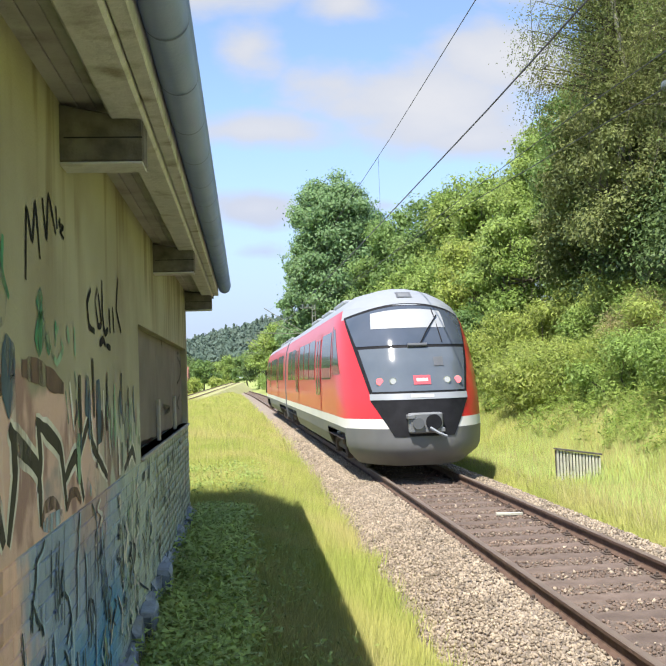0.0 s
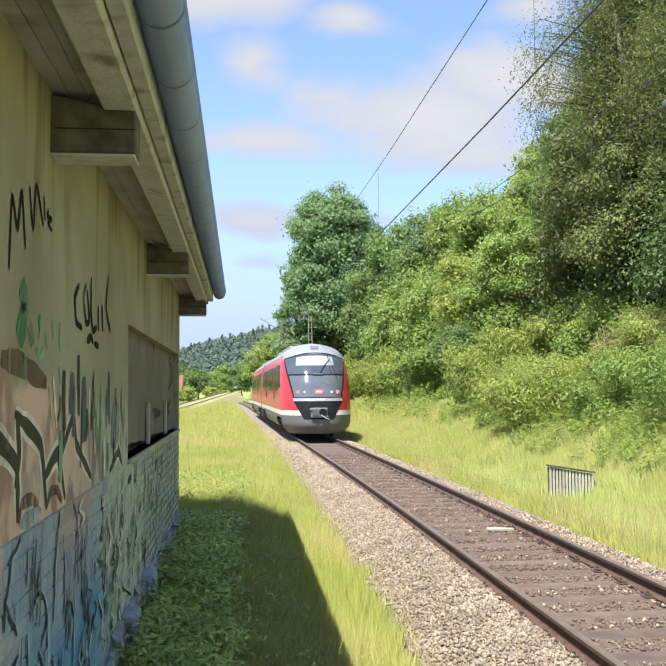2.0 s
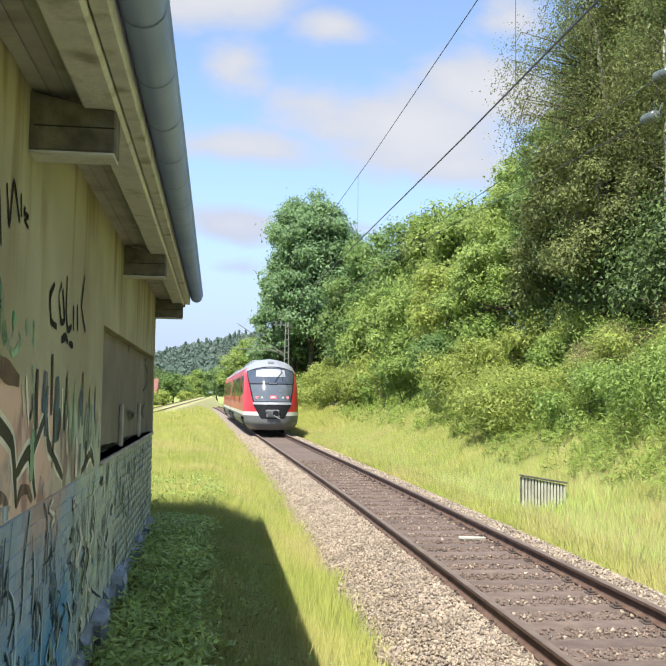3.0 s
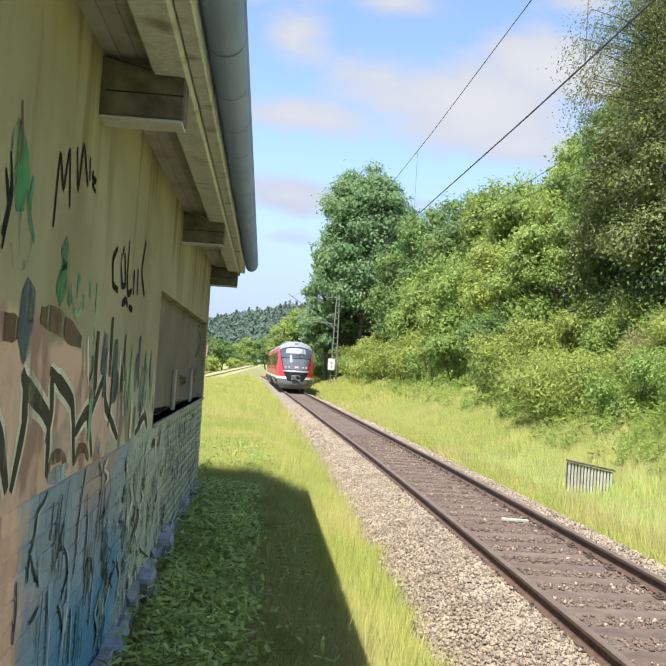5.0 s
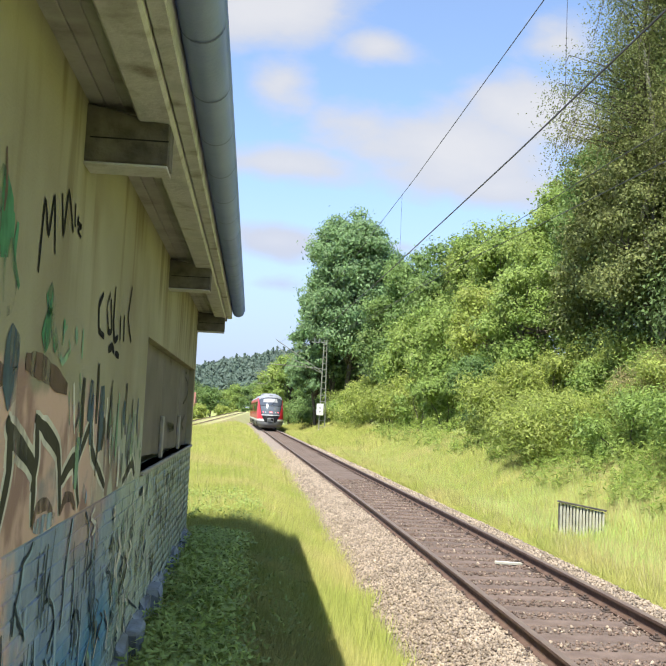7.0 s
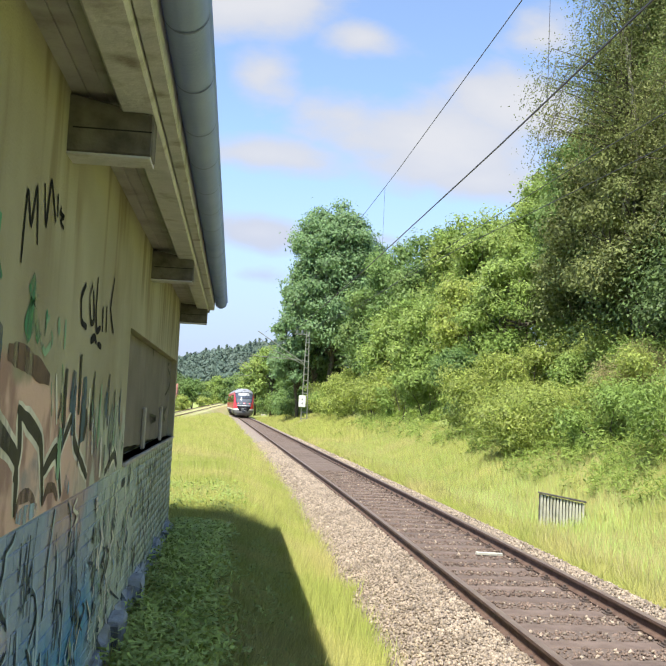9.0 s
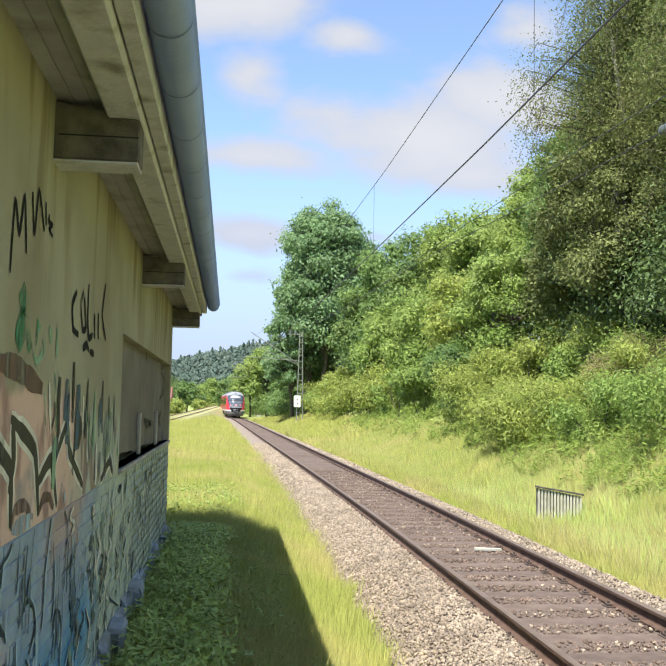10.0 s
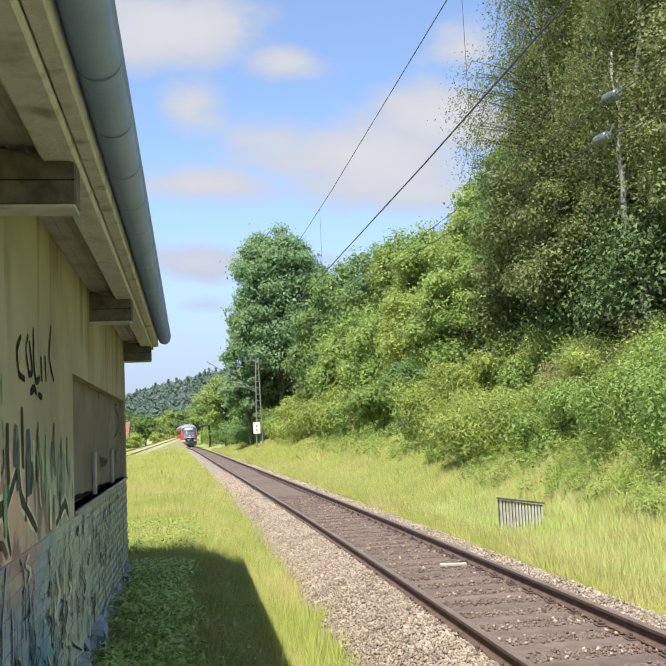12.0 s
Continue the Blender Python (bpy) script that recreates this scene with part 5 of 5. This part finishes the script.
stones("track_stones", 18000, -0.70, 0.70, 6, 30, 0.017, "ballast_brown", "brown dusty stones between the rails", lambda r: -0.172, True)
stones("track_chips", 1300, -0.66, 0.66, 6, 30, 0.020, "ballast", "pale chips strewn between the rails", lambda r: -0.165, True)


# ---- painted wall ----
COATS = [0]


def stroke(name, pts, width, material, level, parent, taper=0.6, curve=0.5):
    """Flat band of paint on the wall along (y, z) points."""
    COATS[0] += 1
    x = WALL_X + 0.0006 * level + 0.00002 * COATS[0]
    P = [Vector((x, a, b)) for a, b in pts]
    # smooth the corners a little
    Q = []
    for i in range(len(P) - 1):
        a, b1, c, e = P[max(i - 1, 0)], P[i], P[i + 1], P[min(i + 2, len(P) - 1)]
        for k in range(7):
            t = k / 7
            soft = 0.5 * ((2 * b1) + (c - a) * t + (2 * a - 5 * b1 + 4 * c - e) * t * t + (3 * b1 - a - 3 * c + e) * t ** 3)
            Q.append(b1.lerp(c, t).lerp(soft, curve))
    Q.append(P[-1])
    vs, n = [], len(Q)
    for i, p in enumerate(Q):
        d = (Q[min(i + 1, n - 1)] - Q[max(i - 1, 0)])
        d = Vector((0, d.y, d.z)).normalized()
        s = Vector((0, d.z, -d.y))
        w = width / 2 * (1 - (1 - taper) * abs(2 * i / (n - 1) - 1) ** 2) * (1 + 0.30 * noise.noise(p * 11) + 0.15 * noise.noise(p * 40))
        vs += [p + s * w, p - s * w]
    fs = [(2 * i, 2 * i + 1, 2 * i + 3, 2 * i + 2) for i in range(n - 1)]
    bm = bmesh_from(vs, fs)
    bmesh.ops.recalc_face_normals(bm, faces=bm.faces)
    for f in bm.faces:
        if f.normal.x < 0:
            f.normal_flip()
    return part(name, bm, material, parent)


def paint(name, c, c2=None, rough=0.7, wear=0.5):
    """Sprayed paint, worn through in flecks and runs."""
    mt = mat(name, c, c2 or tuple(v * 0.7 for v in c), 7.0, rough, bump=0.1, bscale=60, spec=0.2)
    n, l = mt.node_tree.nodes, mt.node_tree.links
    tc = n.new("ShaderNodeTexCoord")
    mp = n.new("ShaderNodeMapping")
    mp.inputs["Scale"].default_value = (1, 1.2, 0.4)
    t = n.new("ShaderNodeTexNoise")
    t.inputs["Scale"].default_value, t.inputs["Detail"].default_value = 5.5, 8
    r = n.new("ShaderNodeMapRange")
    r.interpolation_type = "SMOOTHSTEP"
    r.inputs["From Min"].default_value, r.inputs["From Max"].default_value = wear - 0.13, wear + 0.09
    l.new(tc.outputs["Object"], mp.inputs["Vector"]), l.new(mp.outputs[0], t.inputs["Vector"]), l.new(t.outputs["Fac"], r.inputs["Value"])
    tr, mx = n.new("ShaderNodeBsdfTransparent"), n.new("ShaderNodeMixShader")
    l.new(r.outputs[0], mx.inputs[0]), l.new(tr.outputs[0], mx.inputs[1]), l.new(n["Principled BSDF"].outputs[0], mx.inputs[2])
    l.new(mx.outputs[0], n["Material Output"].inputs[0])
    return mt


M["p_black"] = paint("black_spray_paint", (0.012, 0.012, 0.012), None, 0.95, wear=0.36)
M["p_slate"] = paint("dark_slate_spray_paint", (0.035, 0.055, 0.065), wear=0.38)
M["p_olive"] = paint("dark_olive_spray_paint", (0.05, 0.048, 0.034), wear=0.36)
M["p_pale"] = paint("pale_spray_paint", (0.70, 0.67, 0.57), wear=0.37)
M["p_brown"] = paint("brown_spray_paint", (0.14, 0.09, 0.065), wear=0.46)
M["p_blue"] = paint("slate_blue_spray_paint", (0.075, 0.12, 0.15), wear=0.46)
M["p_green"] = paint("green_spray_paint", (0.07, 0.24, 0.12), wear=0.47)
M["p_mint"] = paint("faded_mint_spray_paint", (0.24, 0.38, 0.24), wear=0.49)
M["p_grey"] = paint("grey_green_spray_paint", (0.19, 0.22, 0.18), wear=0.52)
M["p_cyan"] = paint("light_blue_spray_paint", (0.35, 0.48, 0.56), wear=0.48)


def graffiti():
    big = (((3.13, 1.85), (3.19, 1.80), (3.56, 1.66), (3.59, 1.44)), ((3.17, 1.82), (3.20, 1.67), (3.09, 1.45)), ((3.53, 1.85), (3.98, 1.71), (4.11, 1.43)), ((3.56, 1.84), (3.60, 1.70), (3.55, 1.57)), ((4.08, 1.57), (4.35, 1.65), (4.54, 1.42)), ((4.42, 1.63), (4.74, 1.81), (4.84, 1.66), (5.32, 1.45)), ((2.80, 1.75), (2.92, 1.64), (3.04, 1.46)), ((6.06, 1.42), (6.49, 1.52), (6.67, 1.42)))
    for s in big:
        stroke("paint_outline", s, 0.125, "p_pale", 2, building)
    for s in big:
        stroke("paint_letter", s, 0.070, "p_olive", 3, building)
    for name, w, m, pts in (
        ("paint_band", 0.10, "p_brown", ((2.6, 2.0), (2.83, 1.99), (3.05, 1.99))), ("paint_band", 0.10, "p_brown", ((3.32, 2.05), (3.59, 2.04), (4.08, 1.97))),
        ("paint_blob", 0.21, "p_blue", ((3.16, 2.15), (3.12, 2.02), (3.18, 1.90))), ("paint_blob", 0.17, "p_green", ((2.82, 2.60), (2.92, 2.52), (2.95, 2.36))), ("paint_drip", 0.03, "p_green", ((3.02, 2.52), (3.03, 2.34))), ("paint_line", 0.03, "p_black", ((2.76, 2.46), (2.82, 2.36), (2.77, 2.26))),
        ("paint_drip", 0.03, "p_green", ((2.95, 2.40), (2.97, 2.22))), ("paint_line", 0.04, "p_green", ((3.08, 2.50), (3.06, 2.37), (3.15, 2.29))), ("paint_line", 0.03, "p_grey", ((2.87, 2.25), (2.93, 2.18), (3.07, 2.21), (3.12, 2.31))),
        ("paint_line", 0.025, "p_black", ((2.80, 2.52), (2.84, 2.40), (2.78, 2.22))), ("paint_line", 0.03, "p_brown", ((2.88, 2.70), (2.91, 2.58), (2.90, 2.50))),
        ("paint_blob", 0.15, "p_green", ((3.60, 2.35), (3.68, 2.25), (3.56, 2.13))), ("paint_blob", 0.09, "p_green", ((3.74, 2.20), (3.80, 2.12))), ("paint_line", 0.05, "p_green", ((3.93, 2.26), (3.90, 2.15))), ("paint_line", 0.035, "p_mint", ((3.99, 2.24), (3.83, 2.14), (3.94, 2.08), (4.08, 2.14), (4.04, 2.18))),
        ("paint_line", 0.05, "p_mint", ((4.18, 2.25), (4.23, 2.18))), ("paint_line", 0.04, "p_mint", ((4.36, 2.26), (4.37, 2.12))),
        ("paint_stripe", 0.035, "p_mint", ((4.12, 1.96), (4.18, 1.81))), ("paint_stripe", 0.04, "p_pale", ((4.22, 2.0), (4.31, 1.77))), ("paint_stripe", 0.05, "p_mint", ((4.35, 2.05), (4.45, 1.78))),
        ("paint_stripe", 0.16, "p_blue", ((4.70, 2.03), (4.67, 1.82))), ("paint_stripe", 0.20, "p_blue", ((5.03, 2.01), (5.06, 1.66))), ("paint_stripe", 0.14, "p_grey", ((5.36, 1.97), (5.41, 1.64))), ("paint_stripe", 0.26, "p_grey", ((6.29, 1.84), (6.19, 1.55))),
        ("paint_stripe", 0.05, "p_pale", ((5.22, 1.95), (5.25, 1.62))), ("paint_stripe", 0.06, "p_mint", ((5.62, 1.92), (5.66, 1.60))), ("paint_stripe", 0.07, "p_grey", ((5.85, 1.9), (5.9, 1.7))),
        ("paint_blob", 0.05, "p_black", ((5.13, 2.21), (5.26, 2.24), (5.34, 2.21))), ("paint_blob", 0.04, "p_black", ((5.38, 2.21), (5.54, 2.20))),
        ("paint_arch", 0.05, "p_brown", ((3.60, 1.43), (3.65, 1.50), (3.83, 1.50), (3.99, 1.43))), ("paint_arch", 0.05, "p_brown", ((4.10, 1.43), (4.2, 1.49), (4.35, 1.48), (4.45, 1.42))),
        ("paint_patch", 0.07, "p_cyan", ((3.62, 1.43), (4.02, 1.425))), ("paint_patch", 0.07, "p_cyan", ((4.62, 1.50), (4.75, 1.43))),
    ):
        stroke(name, pts, w, m, 4, building)
    tag = (((3.40, 2.38), (3.43, 2.66), (3.52, 2.54), (3.58, 2.71), (3.65, 2.49)), ((3.71, 2.75), (3.78, 2.59), (3.83, 2.79), (3.97, 2.64)), ((3.98, 2.77), (4.00, 2.67)), ((4.07, 2.73), (4.05, 2.70), (4.14, 2.70), (4.07, 2.67), (4.15, 2.65)))
    for s in tag:
        stroke("tag_stroke", s, 0.024, "p_black", 4, building, 0.8)
    bars = (((4.86, 2.49), (4.74, 2.41), (4.79, 2.29), (4.96, 2.27)), ((5.08, 2.52), (5.0, 2.44), (5.09, 2.31), (5.2, 2.33), (5.11, 2.49)), ((5.25, 2.58), (5.25, 2.39), (5.32, 2.28), (5.46, 2.31)), ((5.51, 2.44), (5.54, 2.29)), ((5.66, 2.46), (5.70, 2.30)), ((5.93, 2.67), (5.83, 2.46), (6.03, 2.32)))
    for s in bars:
        stroke("tag_stroke", s, 0.041, "p_black", 4, building, 0.8)
    low = [((3.63, 1.38), (3.59, 1.35), (3.49, 1.32), (3.47, 1.25), (3.41, 1.16), (3.4, 1.08)), ((4.04, 1.38), (4.01, 1.29), (3.98, 1.2), (3.92, 1.12)), ((4.4, 1.38), (4.34, 1.24), (4.3, 1.14), (4.3, 1.02), (4.27, 0.9)), ((3.86, 1.03), (3.9, 1.09), (4.0, 1.09), (4.09, 1.04), (4.14, 0.96), (4.1, 0.91), (4.03, 0.86)), ((4.56, 0.87), (4.62, 0.91), (4.73, 0.88), (4.79, 0.79), (4.79, 0.66), (4.78, 0.54)), ((3.98, 0.85), (4.04, 0.8), (4.11, 0.7)), ((3.76, 0.98), (3.78, 0.87), (3.77, 0.81)), ((4.27, 0.76), (4.29, 0.65), (4.3, 0.5))]
    low += [((4.52, 1.17), (4.55, 1.03), (4.52, 0.88)), ((3.75, 1.32), (3.75, 1.24), (3.74, 1.17)), ((4.88, 1.05), (5.03, 1.08), (5.11, 1.1), (4.96, 1.02)), ((4.76, 1.37), (4.86, 1.29), (4.88, 1.22), (4.83, 1.19)), ((3.48, 0.91), (3.57, 0.92), (3.61, 0.94)), ((3.25, 1.12), (3.27, 1.03), (3.26, 0.9)), ((3.4, 1.2), (3.48, 1.11), (3.57, 1.05), (3.59, 1.02)), ((5.27, 0.51), (5.38, 0.6), (5.46, 0.66)), ((6.35, 0.94), (6.31, 0.85), (6.19, 0.82)), ((6.87, 1.13), (6.82, 1.04)), ((6.96, 0.86), (7.16, 0.75)), ((5.73, 0.98), (5.7, 0.91)), ((6.72, 0.65), (6.76, 0.53), (7.32, 0.36)), ((5.6, 0.71), (5.8, 0.55))]
    for s in low:
        stroke("plinth_stroke", [(a + 0.03, b - 0.006) for a, b in s], 0.02, "p_cyan" if s[0][0] < 5 else "p_pale", 5, building, 0.7)
    for s in low:
        stroke("plinth_stroke", s, 0.021, "p_slate", 5, building, 0.7)
    rnd = random.Random(21)
    for k in range(38):
        y = rnd.uniform(4.3, 7.0)
        z, h = rnd.uniform(1.5, 1.98), rnd.uniform(0.1, 0.34)
        stroke("paint_drip", ((y, z + h / 2), (y + rnd.uniform(-0.03, 0.03), z), (y + rnd.uniform(-0.04, 0.04), max(1.41, z - h / 2))), rnd.uniform(0.02, 0.09), rnd.choice(["p_pale", "p_grey", "p_grey", "p_mint", "p_blue", "p_olive"]), 4, building, 0.7)
    # many thin runs and flourishes on the grey-green part of the plinth
    for k in range(300):
        y = 5.0 + 7.7 * rnd.random() ** 1.2
        z = rnd.uniform(0.35, 1.3)
        h = min(rnd.uniform(0.05, 0.3), 2 * (1.37 - z) + 0.04)
        bend = rnd.uniform(-0.12, 0.12)
        stroke("plinth_stroke", ((y, z + h / 2), (y + bend, z + h / 5), (y - bend * 0.5, z - h / 5), (y + bend * 0.4, z - h / 2)), rnd.uniform(0.012, 0.045), rnd.choice(["p_olive", "p_pale", "p_slate", "p_grey", "p_grey", "p_mint", "p_grey", "p_cyan"]), 5, building, 0.6)
    for k in range(26):
        y = rnd.uniform(3.5, 5.2)
        z, h = rnd.uniform(0.5, 1.25), rnd.uniform(0.1, 0.3)
        stroke("plinth_drip", ((y, min(1.37, z + h / 2)), (y + rnd.uniform(-0.03, 0.03), z), (y, z - h / 2)), rnd.uniform(0.01, 0.05), rnd.choice(["p_cyan", "p_blue", "p_blue", "p_slate"]), 5, building, 0.7)
    # marks on the window boards
    for pts, w in ((((11.84, 2.31), (12.3, 2.24), (12.47, 2.16), (12.21, 2.05), (11.65, 1.96)), 0.05), (((12.1, 1.82), (11.63, 1.72), (11.97, 1.63)), 0.05), (((9.75, 1.74), (10.5, 1.69), (9.9, 1.66)), 0.06), (((9.6, 2.42), (9.7, 2.36)), 0.06), (((11.8, 2.36), (12.1, 2.37)), 0.04)):
        stroke("window_mark", pts, w, "p_olive", -105, building)


graffiti()


def brick_paint():
    """Brick face under layers of old paint: salmon, blue and grey-green fields that run into one another."""
    mt = M["brick"]
    n, l = mt.node_tree.nodes, mt.node_tree.links
    b = n["Principled BSDF"]
    geo = n.new("ShaderNodeNewGeometry")
    sep = n.new("ShaderNodeSeparateXYZ")
    noi = n.new("ShaderNodeTexNoise")
    noi.inputs["Scale"].default_value, noi.inputs["Detail"].default_value = 2.2, 4
    l.new(geo.outputs["Position"], sep.inputs[0])
    l.new(geo.outputs["Position"], noi.inputs["Vector"])

    def m(op, a, c):
        q = n.new("ShaderNodeMath")
        q.operation = op
        for i, v in enumerate((a, c)):
            if isinstance(v, (int, float)):
                q.inputs[i].default_value = v
            else:
                l.new(v, q.inputs[i])
        return q.outputs[0]

    def step(v, lo, hi):
        r = n.new("ShaderNodeMapRange")
        r.interpolation_type = "SMOOTHSTEP"
        r.inputs["From Min"].default_value, r.inputs["From Max"].default_value = lo, hi
        l.new(v, r.inputs["Value"])
        return r.outputs[0]

    def mix(f, a, c):
        q = n.new("ShaderNodeMixRGB")
        for i, v in enumerate((f, a, c)):
            if isinstance(v, tuple):
                q.inputs[i].default_value = (*v, 1)
            else:
                l.new(v, q.inputs[i])
        return q.outputs[0]

    wob = m("MULTIPLY", m("SUBTRACT", noi.outputs["Fac"], 0.5), 1.3)
    y = m("ADD", sep.outputs[1], wob)
    z = m("ADD", sep.outputs[2], m("MULTIPLY", wob, 0.5))
    col = mix(step(y, 3.3, 3.6), (0.56, 0.36, 0.27), (0.21, 0.265, 0.32))
    col = mix(m("MULTIPLY", step(z, 1.0, 1.3), m("MULTIPLY", step(y, 4.2, 4.7), step(m("MULTIPLY", y, -1.0), -5.6, -5.2))), col, (0.33, 0.25, 0.225))
    col = mix(m("MULTIPLY", step(m("MULTIPLY", z, -1.0), -1.0, -0.55), step(y, 3.35, 3.75)), col, (0.065, 0.21, 0.33))
    col = mix(step(y, 5.3, 6.4), col, (0.35, 0.39, 0.305))
    info = n.new("ShaderNodeObjectInfo")
    fine = n.new("ShaderNodeTexNoise")
    fine.inputs["Scale"].default_value, fine.inputs["Detail"].default_value = 14, 5
    l.new(geo.outputs["Position"], fine.inputs["Vector"])
    h = n.new("ShaderNodeHueSaturation")
    l.new(m("ADD", 0.72, m("ADD", m("MULTIPLY", info.outputs["Random"], 0.22), m("MULTIPLY", fine.outputs["Fac"], 0.5))), h.inputs["Value"])
    l.new(col, h.inputs["Color"])
    l.new(h.outputs[0], b.inputs["Base Color"])
    return mt


brick_paint()


def wall_paint():
    """Old paint fields low on the plaster: salmon, then grey-green, with run streaks from the eaves."""
    mt = M["plaster_painted"]
    n, l = mt.node_tree.nodes, mt.node_tree.links
    b = n["Principled BSDF"]
    old = b.inputs["Base Color"].links[0].from_socket
    geo = n.new("ShaderNodeNewGeometry")
    sep = n.new("ShaderNodeSeparateXYZ")
    l.new(geo.outputs["Position"], sep.inputs[0])

    def m(op, a, c):
        q = n.new("ShaderNodeMath")
        q.operation = op
        for i, v in enumerate((a, c)):
            if isinstance(v, (int, float)):
                q.inputs[i].default_value = v
            else:
                l.new(v, q.inputs[i])
        return q.outputs[0]

    def tex(scale, stretch, det=5):
        mp = n.new("ShaderNodeMapping")
        mp.inputs["Scale"].default_value = (1, 1, stretch)
        t = n.new("ShaderNodeTexNoise")
        t.inputs["Scale"].default_value, t.inputs["Detail"].default_value = scale, det
        l.new(geo.outputs["Position"], mp.inputs["Vector"])
        l.new(mp.outputs[0], t.inputs["Vector"])
        return t.outputs["Fac"]

    def step(v, lo, hi):
        r = n.new("ShaderNodeMapRange")
        r.interpolation_type = "SMOOTHSTEP"
        r.inputs["From Min"].default_value, r.inputs["From Max"].default_value = lo, hi
        l.new(v, r.inputs["Value"])
        return r.outputs[0]

    def mix(f, a, c):
        q = n.new("ShaderNodeMixRGB")
        for i, v in enumerate((f, a, c)):
            if isinstance(v, tuple):
                q.inputs[i].default_value = (*v, 1)
            else:
                l.new(v, q.inputs[i])
        return q.outputs[0]

    wob = m("SUBTRACT", tex(3.0, 0.8), 0.5)
    z = m("ADD", sep.outputs[2], m("MULTIPLY", wob, 0.35))
    y = m("ADD", sep.outputs[1], m("MULTIPLY", wob, 1.2))
    streak = m("MULTIPLY", step(tex(3.8, 0.13, 7), 0.47, 0.63), step(tex(0.9, 0.6, 3), 0.38, 0.56))
    col = mix(m("MULTIPLY", m("MULTIPLY", streak, step(z, 2.0, 2.8)), 0.85), old, (0.165, 0.135, 0.07))
    low = m("SUBTRACT", 1.0, step(m("ADD", z, m("MULTIPLY", y, 0.055)), 2.13, 2.23))
    field = mix(step(y, 4.7, 5.6), mix(tex(4.0, 0.4), (0.68, 0.45, 0.36), (0.56, 0.36, 0.29)), mix(tex(7.0, 0.25), (0.46, 0.47, 0.34), (0.26, 0.30, 0.25)))
    field = mix(m("MULTIPLY", step(tex(2.2, 0.7), 0.52, 0.62), 0.75), field, (0.19, 0.085, 0.075))
    field = mix(m("MULTIPLY", step(tex(1.7, 1.6), 0.55, 0.66), 0.7), field, (0.17, 0.19, 0.20))
    field = mix(m("MULTIPLY", step(tex(9.0, 0.2), 0.58, 0.70), 0.6), field, (0.66, 0.57, 0.47))
    col = mix(m("MULTIPLY", low, 0.85), col, field)
    l.new(col, b.inputs["Base Color"])


wall_paint()


def bricks():
    """Plinth bricks in running bond; the ones nearest to the passer-by are pieces of their own."""
    BL, BH, J = 0.24, 0.071, 0.011
    piece = box(-0.03, 0.012, 0, BL, 0, BH, 0.004)
    me = bpy.data.meshes.new("brick")
    piece.to_mesh(me)
    piece.free()
    me.materials.append(M["brick"])
    rnd = random.Random(5)
    rest = []
    count = 0
    for row in range(16):
        z = 1.387 - (row + 1) * (BH + J) + J * 0.4
        y = -4.0 + (0.125 if row % 2 else 0.0)
        while y < WALL_END - BL:
            x = WALL_X - 0.012 + rnd.uniform(-0.002, 0.002)
            if 2.9 < y < 8.0 and count < 300 and z > 0.05:
                ob = new("brick", me)
                ob.parent = building
                ob.location = (x, y, z)
                count += 1
            else:
                rest.append((x, y, z))
            y += BL + J
    cube = np.array([(a, b, c) for a in (-0.03, 0.012) for b in (0.0, BL) for c in (0.0, BH)])
    quads = np.array([(0, 1, 3, 2), (4, 6, 7, 5), (0, 4, 5, 1), (2, 3, 7, 6), (0, 2, 6, 4), (1, 5, 7, 3)])
    co = (np.array(rest)[:, None] + cube[None]).reshape(-1, 3)
    loops = (np.arange(len(rest))[:, None, None] * 8 + quads[None]).ravel()
    tagged(tri_mesh("brickwork", co, loops, 4, "brick", building), kind="stuff")


bricks()


def footing_stones():
    """Rough blocks that jut out below the plinth."""
    rnd = random.Random(8)
    y = 4.2
    while y < WALL_END - 0.3:
        w = rnd.uniform(0.25, 0.5)
        bm = box(WALL_X - 0.02, WALL_X + rnd.uniform(0.04, 0.12), y, y + w - rnd.uniform(0.02, 0.1), -0.1, rnd.uniform(0.16, 0.36), 0.025)
        for v in bm.verts:
            v.co += Vector((rnd.uniform(-0.018, 0.018), rnd.uniform(-0.03, 0.03), rnd.uniform(-0.03, 0.03)))
        part("footing_stone", bm, "footing", building, "rough pale blue-grey painted footing stone")
        y += w


M["footing"] = mat("painted_footing", (0.30, 0.34, 0.38), (0.22, 0.24, 0.25), 4.0, 0.9, bump=0.6, bscale=20, stain=(0.16, 0.16, 0.13), stain_scale=2)
footing_stones()


def motions():
    """The train draws away along the track and gathers speed."""
    rows = []
    for t, y in ((0, 17.3), (0.5, 21.6), (1, 26.2), (1.5, 31.0), (2, 35.9), (2.5, 41.0), (3.5, 52.0), (4.5, 63.8), (5, 70.0), (5.5, 76.6), (6.5, 91.0), (7, 98.2), (8, 112.5), (9, 126.6), (9.5, 133.5), (10.5, 146.5), (11.25, 156.0), (12, 165.0)):
        slope = (track_x(y + 24) - track_x(y + 2)) / 22
        rows.append((t, pose(track_x(y + 2) - 2 * slope, y, 0, 0, 0, math.degrees(math.atan(-slope)))))
    walk(train, rows)


motions()
